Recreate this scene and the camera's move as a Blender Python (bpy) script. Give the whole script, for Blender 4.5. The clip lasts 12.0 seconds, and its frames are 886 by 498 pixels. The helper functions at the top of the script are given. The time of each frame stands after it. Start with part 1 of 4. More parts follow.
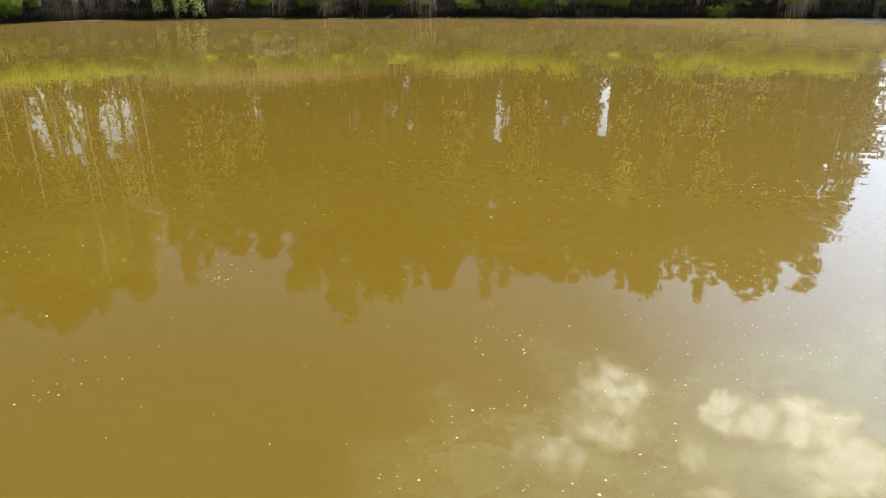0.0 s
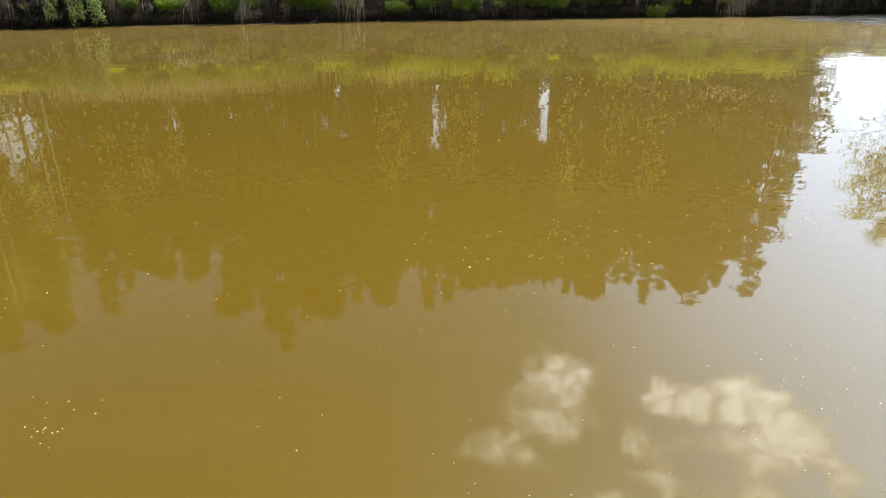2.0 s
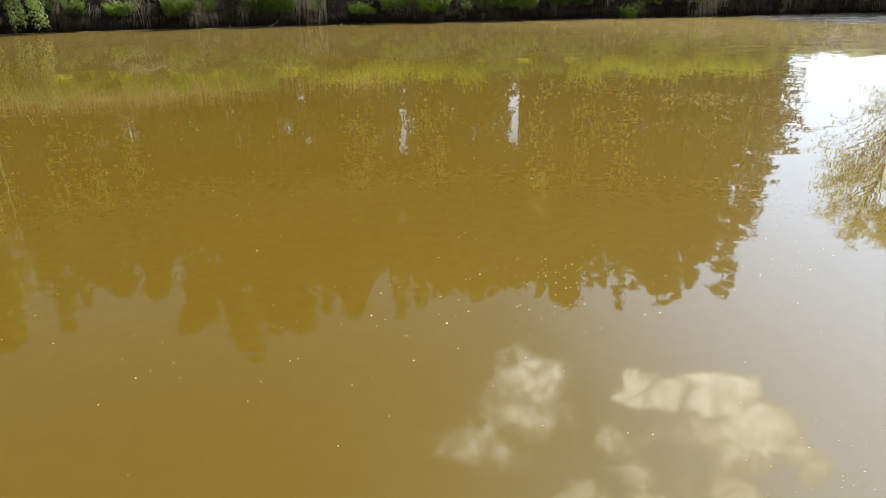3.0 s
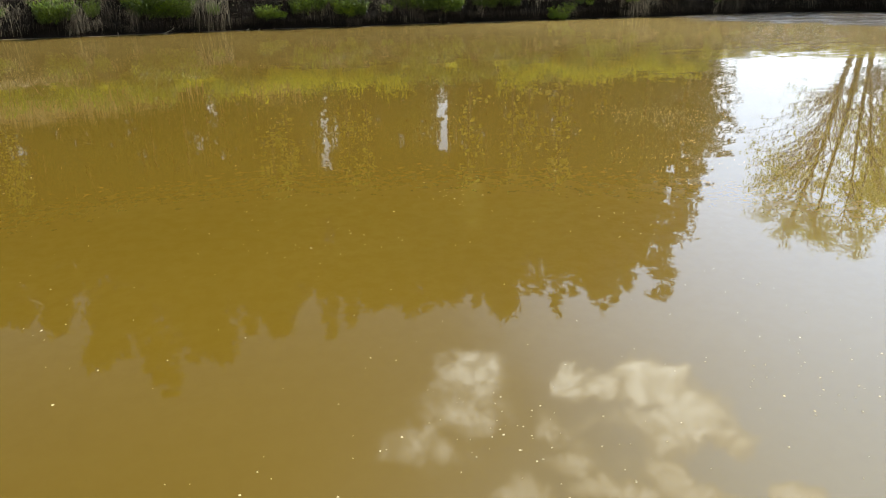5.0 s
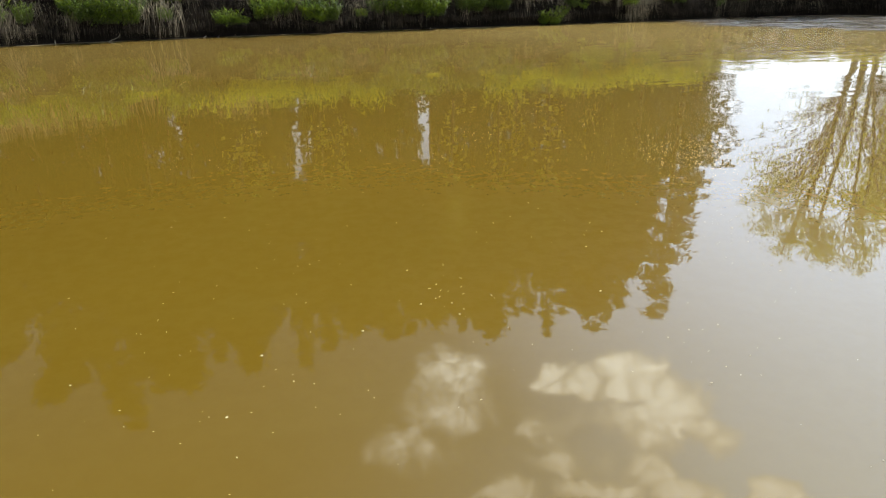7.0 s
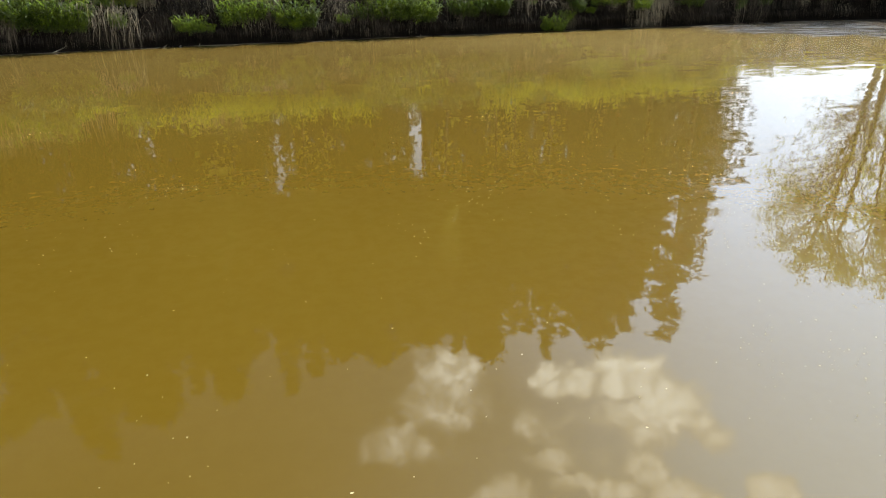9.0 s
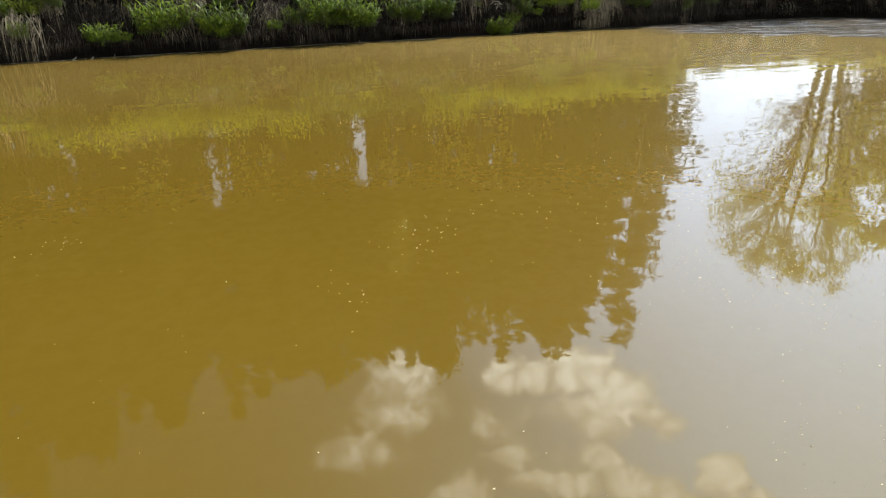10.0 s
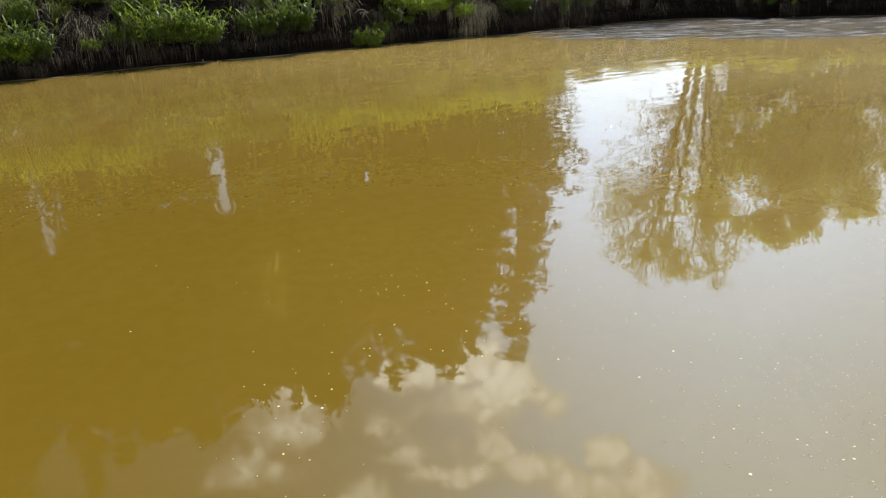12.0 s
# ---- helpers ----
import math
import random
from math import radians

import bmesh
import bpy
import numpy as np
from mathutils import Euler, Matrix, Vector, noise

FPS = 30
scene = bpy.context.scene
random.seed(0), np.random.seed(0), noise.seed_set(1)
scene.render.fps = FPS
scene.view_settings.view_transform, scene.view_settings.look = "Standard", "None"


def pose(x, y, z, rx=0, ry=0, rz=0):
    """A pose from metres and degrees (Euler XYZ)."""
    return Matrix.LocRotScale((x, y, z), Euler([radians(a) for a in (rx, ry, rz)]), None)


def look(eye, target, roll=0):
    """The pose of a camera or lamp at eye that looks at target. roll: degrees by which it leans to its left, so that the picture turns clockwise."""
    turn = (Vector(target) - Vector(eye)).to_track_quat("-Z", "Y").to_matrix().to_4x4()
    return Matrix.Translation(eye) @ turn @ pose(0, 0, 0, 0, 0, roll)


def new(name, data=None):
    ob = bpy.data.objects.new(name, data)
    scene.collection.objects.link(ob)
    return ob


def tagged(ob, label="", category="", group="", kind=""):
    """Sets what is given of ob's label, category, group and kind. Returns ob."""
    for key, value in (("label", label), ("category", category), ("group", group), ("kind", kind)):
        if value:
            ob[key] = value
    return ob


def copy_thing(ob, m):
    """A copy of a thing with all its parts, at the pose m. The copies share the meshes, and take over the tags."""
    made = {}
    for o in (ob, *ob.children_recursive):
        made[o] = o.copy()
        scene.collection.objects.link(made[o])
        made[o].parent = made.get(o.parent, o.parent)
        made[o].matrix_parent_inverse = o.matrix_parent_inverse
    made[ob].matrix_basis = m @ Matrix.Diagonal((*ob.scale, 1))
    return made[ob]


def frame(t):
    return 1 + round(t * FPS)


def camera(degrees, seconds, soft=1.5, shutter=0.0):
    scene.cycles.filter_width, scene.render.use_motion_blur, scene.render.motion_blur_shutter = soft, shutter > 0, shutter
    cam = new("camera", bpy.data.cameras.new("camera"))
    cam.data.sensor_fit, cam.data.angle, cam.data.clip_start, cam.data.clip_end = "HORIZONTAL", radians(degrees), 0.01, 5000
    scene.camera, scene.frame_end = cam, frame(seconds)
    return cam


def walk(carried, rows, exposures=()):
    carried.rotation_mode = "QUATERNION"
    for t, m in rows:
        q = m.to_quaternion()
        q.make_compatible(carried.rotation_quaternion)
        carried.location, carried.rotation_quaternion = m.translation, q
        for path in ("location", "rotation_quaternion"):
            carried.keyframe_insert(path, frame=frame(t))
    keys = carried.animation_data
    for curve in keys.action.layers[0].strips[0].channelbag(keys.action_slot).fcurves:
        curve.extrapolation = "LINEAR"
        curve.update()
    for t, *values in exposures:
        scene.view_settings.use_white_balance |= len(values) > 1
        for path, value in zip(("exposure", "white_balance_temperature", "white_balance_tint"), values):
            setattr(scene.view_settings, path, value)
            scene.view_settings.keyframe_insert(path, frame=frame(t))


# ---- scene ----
# Drone over a fish pond: level gimbal, about 3 m above the water, turning slowly to the right.
LENS = 64.98
ROWS = [  # t, x, y, z, yaw, pitch, roll
    (0.0, -0.000, -0.000, 3.000, -0.000, -23.503, -0.478),
    (0.5, 0.008, 0.539, 2.965, -1.403, -23.454, -0.423),
    (1.0, 0.018, 1.084, 2.942, -2.693, -23.403, -0.305),
    (1.5, 0.039, 1.637, 2.926, -3.998, -23.414, -0.249),
    (2.0, 0.066, 2.198, 2.906, -5.305, -23.407, -0.148),
    (2.5, 0.106, 2.777, 2.887, -6.602, -23.380, -0.061),
    (3.0, 0.181, 3.380, 2.870, -7.893, -23.363, 0.063),
    (5.0, 0.778, 5.870, 2.767, -13.779, -23.371, 0.064),
    (5.5, 0.907, 6.545, 2.745, -14.809, -23.330, 0.122),
    (6.0, 1.034, 7.241, 2.727, -15.240, -23.368, 0.034),
    (6.5, 1.188, 7.938, 2.707, -15.376, -23.364, -0.042),
    (7.0, 1.367, 8.622, 2.697, -15.481, -23.366, -0.047),
    (9.0, 2.260, 11.319, 2.696, -15.812, -23.479, -0.098),
    (9.5, 2.493, 11.993, 2.678, -17.595, -23.452, 0.011),
    (10.0, 2.726, 12.671, 2.653, -20.233, -23.407, 0.240),
    (10.5, 2.970, 13.348, 2.643, -22.913, -23.391, 0.301),
    (11.0, 3.228, 14.020, 2.639, -25.568, -23.418, 0.386),
    (11.5, 3.499, 14.685, 2.637, -28.230, -23.390, 0.526),
    (12.0, 3.773, 15.336, 2.632, -31.003, -23.346, 0.552),
]


def gimbal(x, y, z, yaw, pitch, roll):
    return pose(x, y, z, 0, 0, yaw) @ pose(0, 0, 0, 90 + pitch) @ pose(0, 0, 0, 0, 0, -roll)


cam = camera(LENS, 12.0, soft=1.2)
walk(cam, [(t, gimbal(*row)) for t, *row in ROWS], exposures=[(0.0, 1.02), (1.5, 0.92), (3.0, 0.84), (6.0, 0.76), (10.0, 0.75), (12.0, 0.70)])

# ---- world, sun ----
SUN_AZ, SUN_EL = 76.0, 53.0   # degrees from +y towards +x; height
GLOW_AZ, GLOW_EL = 63.0, 54.0   # middle of the bright haze on the sunny side
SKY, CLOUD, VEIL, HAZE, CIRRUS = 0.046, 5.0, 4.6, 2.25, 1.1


def toward(az, el):
    a, e = radians(az), radians(el)
    return Vector((math.sin(a) * math.cos(e), math.cos(a) * math.cos(e), math.sin(e)))


class Nodes:
    """Short hand for a node tree."""

    def __init__(self, tree):
        self.tree = tree
        tree.nodes.clear()

    def add(self, kind, inputs=None, operation="", clamp=False):
        n = self.tree.nodes.new(kind)
        if operation:
            n.operation = operation
        if clamp:
            n.use_clamp = True
        for k, v in (inputs or {}).items():
            if isinstance(v, bpy.types.NodeSocket):
                self.tree.links.new(v, n.inputs[k])
            else:
                n.inputs[k].default_value = v
        return n

    def math(self, op, a, b=0.0, c=0.0, clamp=False):
        return self.add("ShaderNodeMath", {0: a, 1: b, 2: c}, operation=op, clamp=clamp).outputs[0]

    def vec(self, op, a, b=(0, 0, 0)):
        n = self.add("ShaderNodeVectorMath", {0: a, 1: b}, operation=op)
        return n.outputs["Value"] if op in ("DOT_PRODUCT", "LENGTH", "DISTANCE") else n.outputs[0]

    def noise(self, vector, scale, detail=4.0, rough=0.55, distort=0.0):
        return self.add("ShaderNodeTexNoise", {"Vector": vector, "Scale": scale, "Detail": detail, "Roughness": rough, "Distortion": distort}).outputs[0]

    def smooth(self, v, lo, hi, to0=0.0, to1=1.0):
        n = self.add("ShaderNodeMapRange", {0: v, 1: lo, 2: hi, 3: to0, 4: to1})
        n.interpolation_type = "SMOOTHSTEP"
        return n.outputs[0]

    def mix(self, f, a, b):
        n = self.add("ShaderNodeMix")
        n.data_type = "RGBA"
        for s, v in zip((n.inputs[0], n.inputs[6], n.inputs[7]), (f, a, b)):
            if isinstance(v, bpy.types.NodeSocket):
                self.tree.links.new(v, s)
            else:
                s.default_value = v
        return n.outputs[2]

    def scaled(self, v, s):
        return self.vec("MULTIPLY", v, s)


def rgb(r, g, b):
    return (r, g, b, 1.0)


world = bpy.data.worlds.new("sky")
scene.world = world
world.use_nodes = True
w = Nodes(world.node_tree)
way = w.add("ShaderNodeTexCoord").outputs["Generated"]
sky = w.add("ShaderNodeTexSky")
sky.sky_type, sky.sun_disc, sky.sun_elevation, sky.sun_rotation = "NISHITA", False, radians(SUN_EL), radians(SUN_AZ)
sky.air_density, sky.dust_density, sky.ozone_density = 1.0, 1.0, 1.0
big = w.noise(way, 9.0, 10.0, 0.62, 0.6)
fine = w.noise(way, 30.0, 7.0, 0.62, 0.4)


# wind draws the clouds' outlines out of shape
drift = w.add("ShaderNodeTexNoise", {"Vector": way, "Scale": 12.0, "Detail": 9.0, "Roughness": 0.68}).outputs["Color"]
blown = w.vec("ADD", way, w.scaled(w.vec("SUBTRACT", drift, (0.5, 0.5, 0.5)), (0.10, 0.10, 0.10)))


def patch(az, el, wide, tall):
    """A soft oval of the sky: 1 in its middle, 0 at its rim."""
    c = toward(az, el)
    side = Vector((math.cos(radians(az)), -math.sin(radians(az)), 0))
    up = side.cross(c)
    a = w.math("DIVIDE", w.vec("DOT_PRODUCT", blown, tuple(side)), math.sin(radians(wide)))
    b = w.math("DIVIDE", w.vec("DOT_PRODUCT", blown, tuple(up)), math.sin(radians(tall)))
    r2 = w.math("ADD", w.math("MULTIPLY", a, a), w.math("MULTIPLY", b, b))
    front = w.math("GREATER_THAN", w.vec("DOT_PRODUCT", way, tuple(c)), 0.3)
    return w.math("MULTIPLY", w.math("SUBTRACT", 1.0, r2, clamp=True), front)


cover = None
# clouds: azimuth, height, half width and half height in degrees, strength
for az, el, wide, tall, k in ((16.8, 33.4, 4.0, 2.4, 0.62), (15.4, 36.2, 4.8, 3.0, 0.6), (12.2, 39.2, 5.4, 2.4, 0.55),
                              (28.2, 33.8, 3.4, 1.9, 0.95), (33.0, 32.8, 4.6, 1.9, 1.0), (37.6, 34.2, 3.6, 2.5, 1.0), (40.8, 35.0, 2.6, 2.0, 1.0), (33.6, 36.4, 4.4, 3.2, 0.75), (30.4, 37.6, 5.0, 3.6, 0.5), (36.4, 39.2, 2.6, 2.4, 0.9),
                              (24.6, 37.0, 2.2, 1.6, 0.55), (27.0, 39.8, 3.4, 1.2, 0.6), (30.2, 41.2, 3.6, 1.3, 0.95), (34.0, 41.2, 2.4, 1.3, 0.9), (39.4, 40.6, 4.0, 1.8, 0.95),
                              (22.6, 42.8, 2.6, 2.0, 0.85), (45.6, 41.6, 4.6, 2.0, 0.9), (47.4, 38.6, 2.2, 2.2, 0.95), (51.6, 40.4, 3.4, 2.2, 0.9), (30.0, 45.6, 9.0, 1.8, 0.7), (12.0, 47.0, 12.0, 3.0, 0.6),
                              (-35.0, 52.0, 16.0, 7.0, 0.7), (105.0, 42.0, 14.0, 7.0, 0.8), (170.0, 38.0, 25.0, 9.0, 0.8)):
    blob = w.math("MULTIPLY", patch(az, el, wide, tall), k)
    cover = blob if cover is None else w.math("MAXIMUM", cover, blob)
hollow = w.math("ADD", w.math("MULTIPLY", patch(30.6, 37.9, 3.2, 1.7), 0.4), w.math("MULTIPLY", patch(40.6, 37.6, 3.0, 1.2), 0.5))
dense = w.math("SUBTRACT", w.math("ADD", cover, w.math("ADD", w.math("MULTIPLY", w.math("SUBTRACT", big, 0.5), 1.5), w.math("MULTIPLY", w.math("SUBTRACT", fine, 0.5), 0.9))), hollow)
mask = w.math("MULTIPLY", w.smooth(dense, 0.0, 0.78), w.smooth(cover, 0.0, 0.4, 0.0, 0.95))
shade = w.math("MULTIPLY", w.math("MULTIPLY", w.smooth(fine, 0.3, 0.7, 0.75, 1.1), w.smooth(dense, 0.3, 1.0, 0.6, 1.0)), CLOUD)
white = w.add("ShaderNodeVectorMath", {0: (0.95, 1.0, 0.95), "Scale": shade}, operation="SCALE").outputs[0]
lit = w.add("ShaderNodeVectorMath", {0: sky.outputs[0], "Scale": SKY}, operation="SCALE").outputs[0]
# thin bright haze on the sunny side
near = w.math("MAXIMUM", w.vec("DOT_PRODUCT", way, tuple(toward(GLOW_AZ, GLOW_EL))), 0.0)
veil = w.math("MULTIPLY", w.math("POWER", near, 11.0), VEIL)
low = w.math("POWER", w.math("SUBTRACT", 1.0, w.add("ShaderNodeSeparateXYZ", {0: way}).outputs[2], clamp=True), 3.2)
horizon = w.math("MULTIPLY", w.math("MULTIPLY", low, w.math("POWER", near, 2.0)), HAZE)
lit = w.vec("ADD", lit, w.add("ShaderNodeVectorMath", {0: (0.80, 1.0, 1.32), "Scale": horizon}, operation="SCALE").outputs[0])
lit = w.vec("ADD", lit, w.add("ShaderNodeVectorMath", {0: (0.70, 1.0, 1.25), "Scale": veil}, operation="SCALE").outputs[0])
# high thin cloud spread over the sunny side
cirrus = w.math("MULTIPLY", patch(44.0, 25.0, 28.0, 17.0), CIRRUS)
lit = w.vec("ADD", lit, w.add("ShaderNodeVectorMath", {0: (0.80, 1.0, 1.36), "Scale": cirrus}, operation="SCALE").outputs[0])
mist = w.math("MULTIPLY", w.math("POWER", low, 2.0), 1.5)
lit = w.vec("ADD", lit, w.add("ShaderNodeVectorMath", {0: (1.0, 0.98, 0.90), "Scale": mist}, operation="SCALE").outputs[0])
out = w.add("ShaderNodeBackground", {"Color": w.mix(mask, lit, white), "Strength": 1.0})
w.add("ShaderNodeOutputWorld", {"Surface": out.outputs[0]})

sun = new("sun", bpy.data.lights.new("sun", "SUN"))
sun.data.energy, sun.data.angle, sun.data.color = 5.0, radians(0.5), (1.0, 0.94, 0.85)
sun.matrix_world = look(toward(SUN_AZ, SUN_EL) * 100, (0, 0, 0))


# ---- materials ----
def material(name):
    m = bpy.data.materials.new(name)
    m.use_nodes = True
    return m, Nodes(m.node_tree)


def finish(n, shader):
    n.add("ShaderNodeOutputMaterial", {"Surface": shader})


def water_material():
    m, n = material("murky_water")
    p = n.add("ShaderNodeNewGeometry").outputs["Position"]
    x, y = (n.add("ShaderNodeSeparateXYZ", {0: p}).outputs[i] for i in (0, 1))
    silt = n.noise(p, 0.16, 4.0, 0.55)
    streak = n.noise(n.scaled(p, (0.5, 1.6, 1.0)), 0.7, 3.0, 0.5)
    tone = n.mix(n.smooth(silt, 0.3, 0.7), rgb(0.0810, 0.0483, 0.0044), rgb(0.0868, 0.0524, 0.0052))
    tone = n.mix(n.smooth(streak, 0.55, 0.8, 0.0, 0.3), tone, rgb(0.094, 0.062, 0.009))
    # pollen dust gathers towards the far corner; the scum there carries painted shade
    lee = n.math("ADD", n.math("ADD", n.math("MULTIPLY", x, 0.9), n.math("MULTIPLY", y, 0.8)), n.math("MULTIPLY", n.math("SUBTRACT", streak, 0.5), 9.0))
    grain = n.math("ADD", n.smooth(n.noise(p, 13.0, 4.0, 0.75), 0.42, 0.70), n.smooth(n.noise(p, 2.5, 3.0, 0.6), 0.4, 0.7, 0.0, 0.35))
    dust = n.math("MULTIPLY", n.smooth(lee, 28.0, 38.0), n.math("ADD", n.math("MULTIPLY", grain, 0.75), 0.2))
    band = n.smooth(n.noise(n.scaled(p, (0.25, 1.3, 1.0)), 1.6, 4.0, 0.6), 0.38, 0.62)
    shaded_scum = n.smooth(n.math("ADD", n.math("ADD", n.math("MULTIPLY", x, 0.62), y), n.math("MULTIPLY", n.math("SUBTRACT", streak, 0.5), 4.0)), 43.4, 44.4)
    shaded_scum = n.math("MULTIPLY", shaded_scum, n.smooth(x, 17.0, 19.5))
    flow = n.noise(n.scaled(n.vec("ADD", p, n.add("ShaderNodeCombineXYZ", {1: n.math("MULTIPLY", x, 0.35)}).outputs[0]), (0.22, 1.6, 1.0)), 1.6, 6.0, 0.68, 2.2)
    # tree shade and sky reflection painted as dark and pale grey-blue streaks
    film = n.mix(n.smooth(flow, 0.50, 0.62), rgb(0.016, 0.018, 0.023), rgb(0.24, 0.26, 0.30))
    # a film of froth near the first stretch
    swirl = n.scaled(n.vec("SUBTRACT", n.add("ShaderNodeTexNoise", {"Vector": p, "Scale": 1.1, "Detail": 6.0, "Roughness": 0.6}).outputs["Color"], (0.5, 0.5, 0.5)), (2.4, 2.4, 0.0))
    q = n.vec("ADD", p, swirl)
    qx, qy = (n.add("ShaderNodeSeparateXYZ", {0: q}).outputs[i] for i in (0, 1))
    froth = n.math("MULTIPLY", n.smooth(n.math("SUBTRACT", qy, n.math("MULTIPLY", qx, 0.32)), 4.5, 3.8), n.smooth(n.math("SUBTRACT", qx, n.math("MULTIPLY", qy, 0.75)), -3.3, -2.7))
    froth = n.math("MULTIPLY", froth, n.smooth(n.vec("DISTANCE", q, (3.4, 3.4, 0.0)), 5.2, 2.6))
    tone = n.mix(n.math("MULTIPLY", froth, n.smooth(n.noise(q, 3.5, 6.0, 0.68, 0.8), 0.35, 0.68, 0.15, 0.5)), tone, rgb(0.125, 0.105, 0.036))
    calm = n.math("MULTIPLY", n.smooth(n.noise(p, 0.11, 2.0, 0.5), 0.35, 0.65, 0.5, 1.0), n.smooth(lee, 16.0, 34.0, 0.55, 1.0))
    calm = n.math("ADD", calm, n.math("MULTIPLY", shaded_scum, 1.5))
    # ripples: slopes of small waves, and longer ones towards the far corner
    wave = n.add("ShaderNodeTexNoise", {"Vector": n.scaled(p, (1.0, 1.9, 1.0)), "Scale": 2.2, "Detail": 2.0, "Roughness": 0.5}).outputs["Color"]
    swell = n.add("ShaderNodeTexNoise", {"Vector": n.scaled(p, (0.45, 2.6, 1.0)), "Scale": 1.5, "Detail": 2.0, "Roughness": 0.5}).outputs["Color"]
    half = (0.5, 0.5, 0.5)
    far = n.smooth(lee, 20.0, 34.0)
    slope = n.vec("ADD", n.scaled(n.vec("SUBTRACT", wave, half), (0.034, 0.040, 0.0)),
                  n.scaled(n.vec("MULTIPLY", n.vec("SUBTRACT", swell, half), n.add("ShaderNodeCombineXYZ", {0: far, 1: far}).outputs[0]), (0.014, 0.060, 0.0)))
    slope = n.vec("MULTIPLY", slope, n.add("ShaderNodeCombineXYZ", {0: calm, 1: calm}).outputs[0])
    bump = n.add("ShaderNodeVectorMath", {0: n.vec("ADD", slope, (0.0, 0.0, 1.0))}, operation="NORMALIZE")
    rough = n.math("ADD", n.math("ADD", n.smooth(lee, 14.0, 32.0, 0.012, 0.035), n.math("MULTIPLY", dust, 0.03)), n.math("MULTIPLY", shaded_scum, 0.10))
    # light scattered back by the silt below, and the mirror of the surface above it
    body = n.add("ShaderNodeBsdfDiffuse", {"Color": tone})
    onward = n.add("ShaderNodeBsdfGlossy", {"Color": n.scaled(tone, (1.5, 1.5, 1.3)), "Roughness": 0.85})   # silt scatters most light onward
    body = n.add("ShaderNodeMixShader", {0: 0.3, 1: body.outputs[0], 2: onward.outputs[0]})
    mirror = n.add("ShaderNodeBsdfGlossy", {"Color": rgb(1, 1, 1), "Roughness": rough, "Normal": bump.outputs[0]})
    ripple = n.add("ShaderNodeBsdfGlossy", {"Color": rgb(1, 1, 1), "Roughness": 0.275, "Normal": bump.outputs[0]})
    mirror = n.add("ShaderNodeMixShader", {0: n.smooth(n.noise(p, 6.0, 4.0, 0.7), 0.34, 0.66, 0.062, 0.108), 1: mirror.outputs[0], 2: ripple.outputs[0]})
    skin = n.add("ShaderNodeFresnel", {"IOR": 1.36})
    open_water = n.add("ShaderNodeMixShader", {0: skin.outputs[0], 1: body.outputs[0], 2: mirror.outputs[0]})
    # what floats on the surface hides the mirror: pollen along the far bank, shade-painted scum in the corner
    pollen = n.math("ADD", n.math("MULTIPLY", dust, 0.23), n.smooth(n.math("ADD", y, n.math("MULTIPLY", streak, 3.0)), 22.0, 34.0, 0.0, 0.07), clamp=True)
    layer = n.add("ShaderNodeBsdfDiffuse", {"Color": n.mix(shaded_scum, rgb(0.30, 0.225, 0.085), film)})
    share = n.math("MAXIMUM", pollen, n.math("MULTIPLY", shaded_scum, n.smooth(band, 0.0, 1.0, 0.30, 0.62)))
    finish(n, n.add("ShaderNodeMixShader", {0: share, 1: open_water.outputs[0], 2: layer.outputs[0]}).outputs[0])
    return m


def soil_material():
    m, n = material("shaded_bank_soil")
    g = n.add("ShaderNodeNewGeometry")
    p = g.outputs["Position"]
    z = n.add("ShaderNodeSeparateXYZ", {0: p}).outputs[2]
    a = n.noise(p, 1.3, 5.0, 0.6)
    b = n.noise(n.scaled(p, (1.0, 1.0, 0.25)), 14.0, 5.0, 0.65)
    # dark humus, with the shade under the plants put into its colour
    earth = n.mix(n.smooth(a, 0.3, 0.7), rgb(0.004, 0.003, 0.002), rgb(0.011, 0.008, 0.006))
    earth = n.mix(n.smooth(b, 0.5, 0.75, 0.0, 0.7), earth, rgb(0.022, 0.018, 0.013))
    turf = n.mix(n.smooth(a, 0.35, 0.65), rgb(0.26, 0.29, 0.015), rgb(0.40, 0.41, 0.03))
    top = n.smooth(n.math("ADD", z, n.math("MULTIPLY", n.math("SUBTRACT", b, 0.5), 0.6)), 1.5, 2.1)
    bump = n.add("ShaderNodeBump", {"Strength": 1.0, "Distance": 0.16, "Height": b})
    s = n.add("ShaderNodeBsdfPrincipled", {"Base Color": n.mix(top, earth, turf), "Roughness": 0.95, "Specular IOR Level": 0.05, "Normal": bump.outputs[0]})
    finish(n, s.outputs[0])
    return m


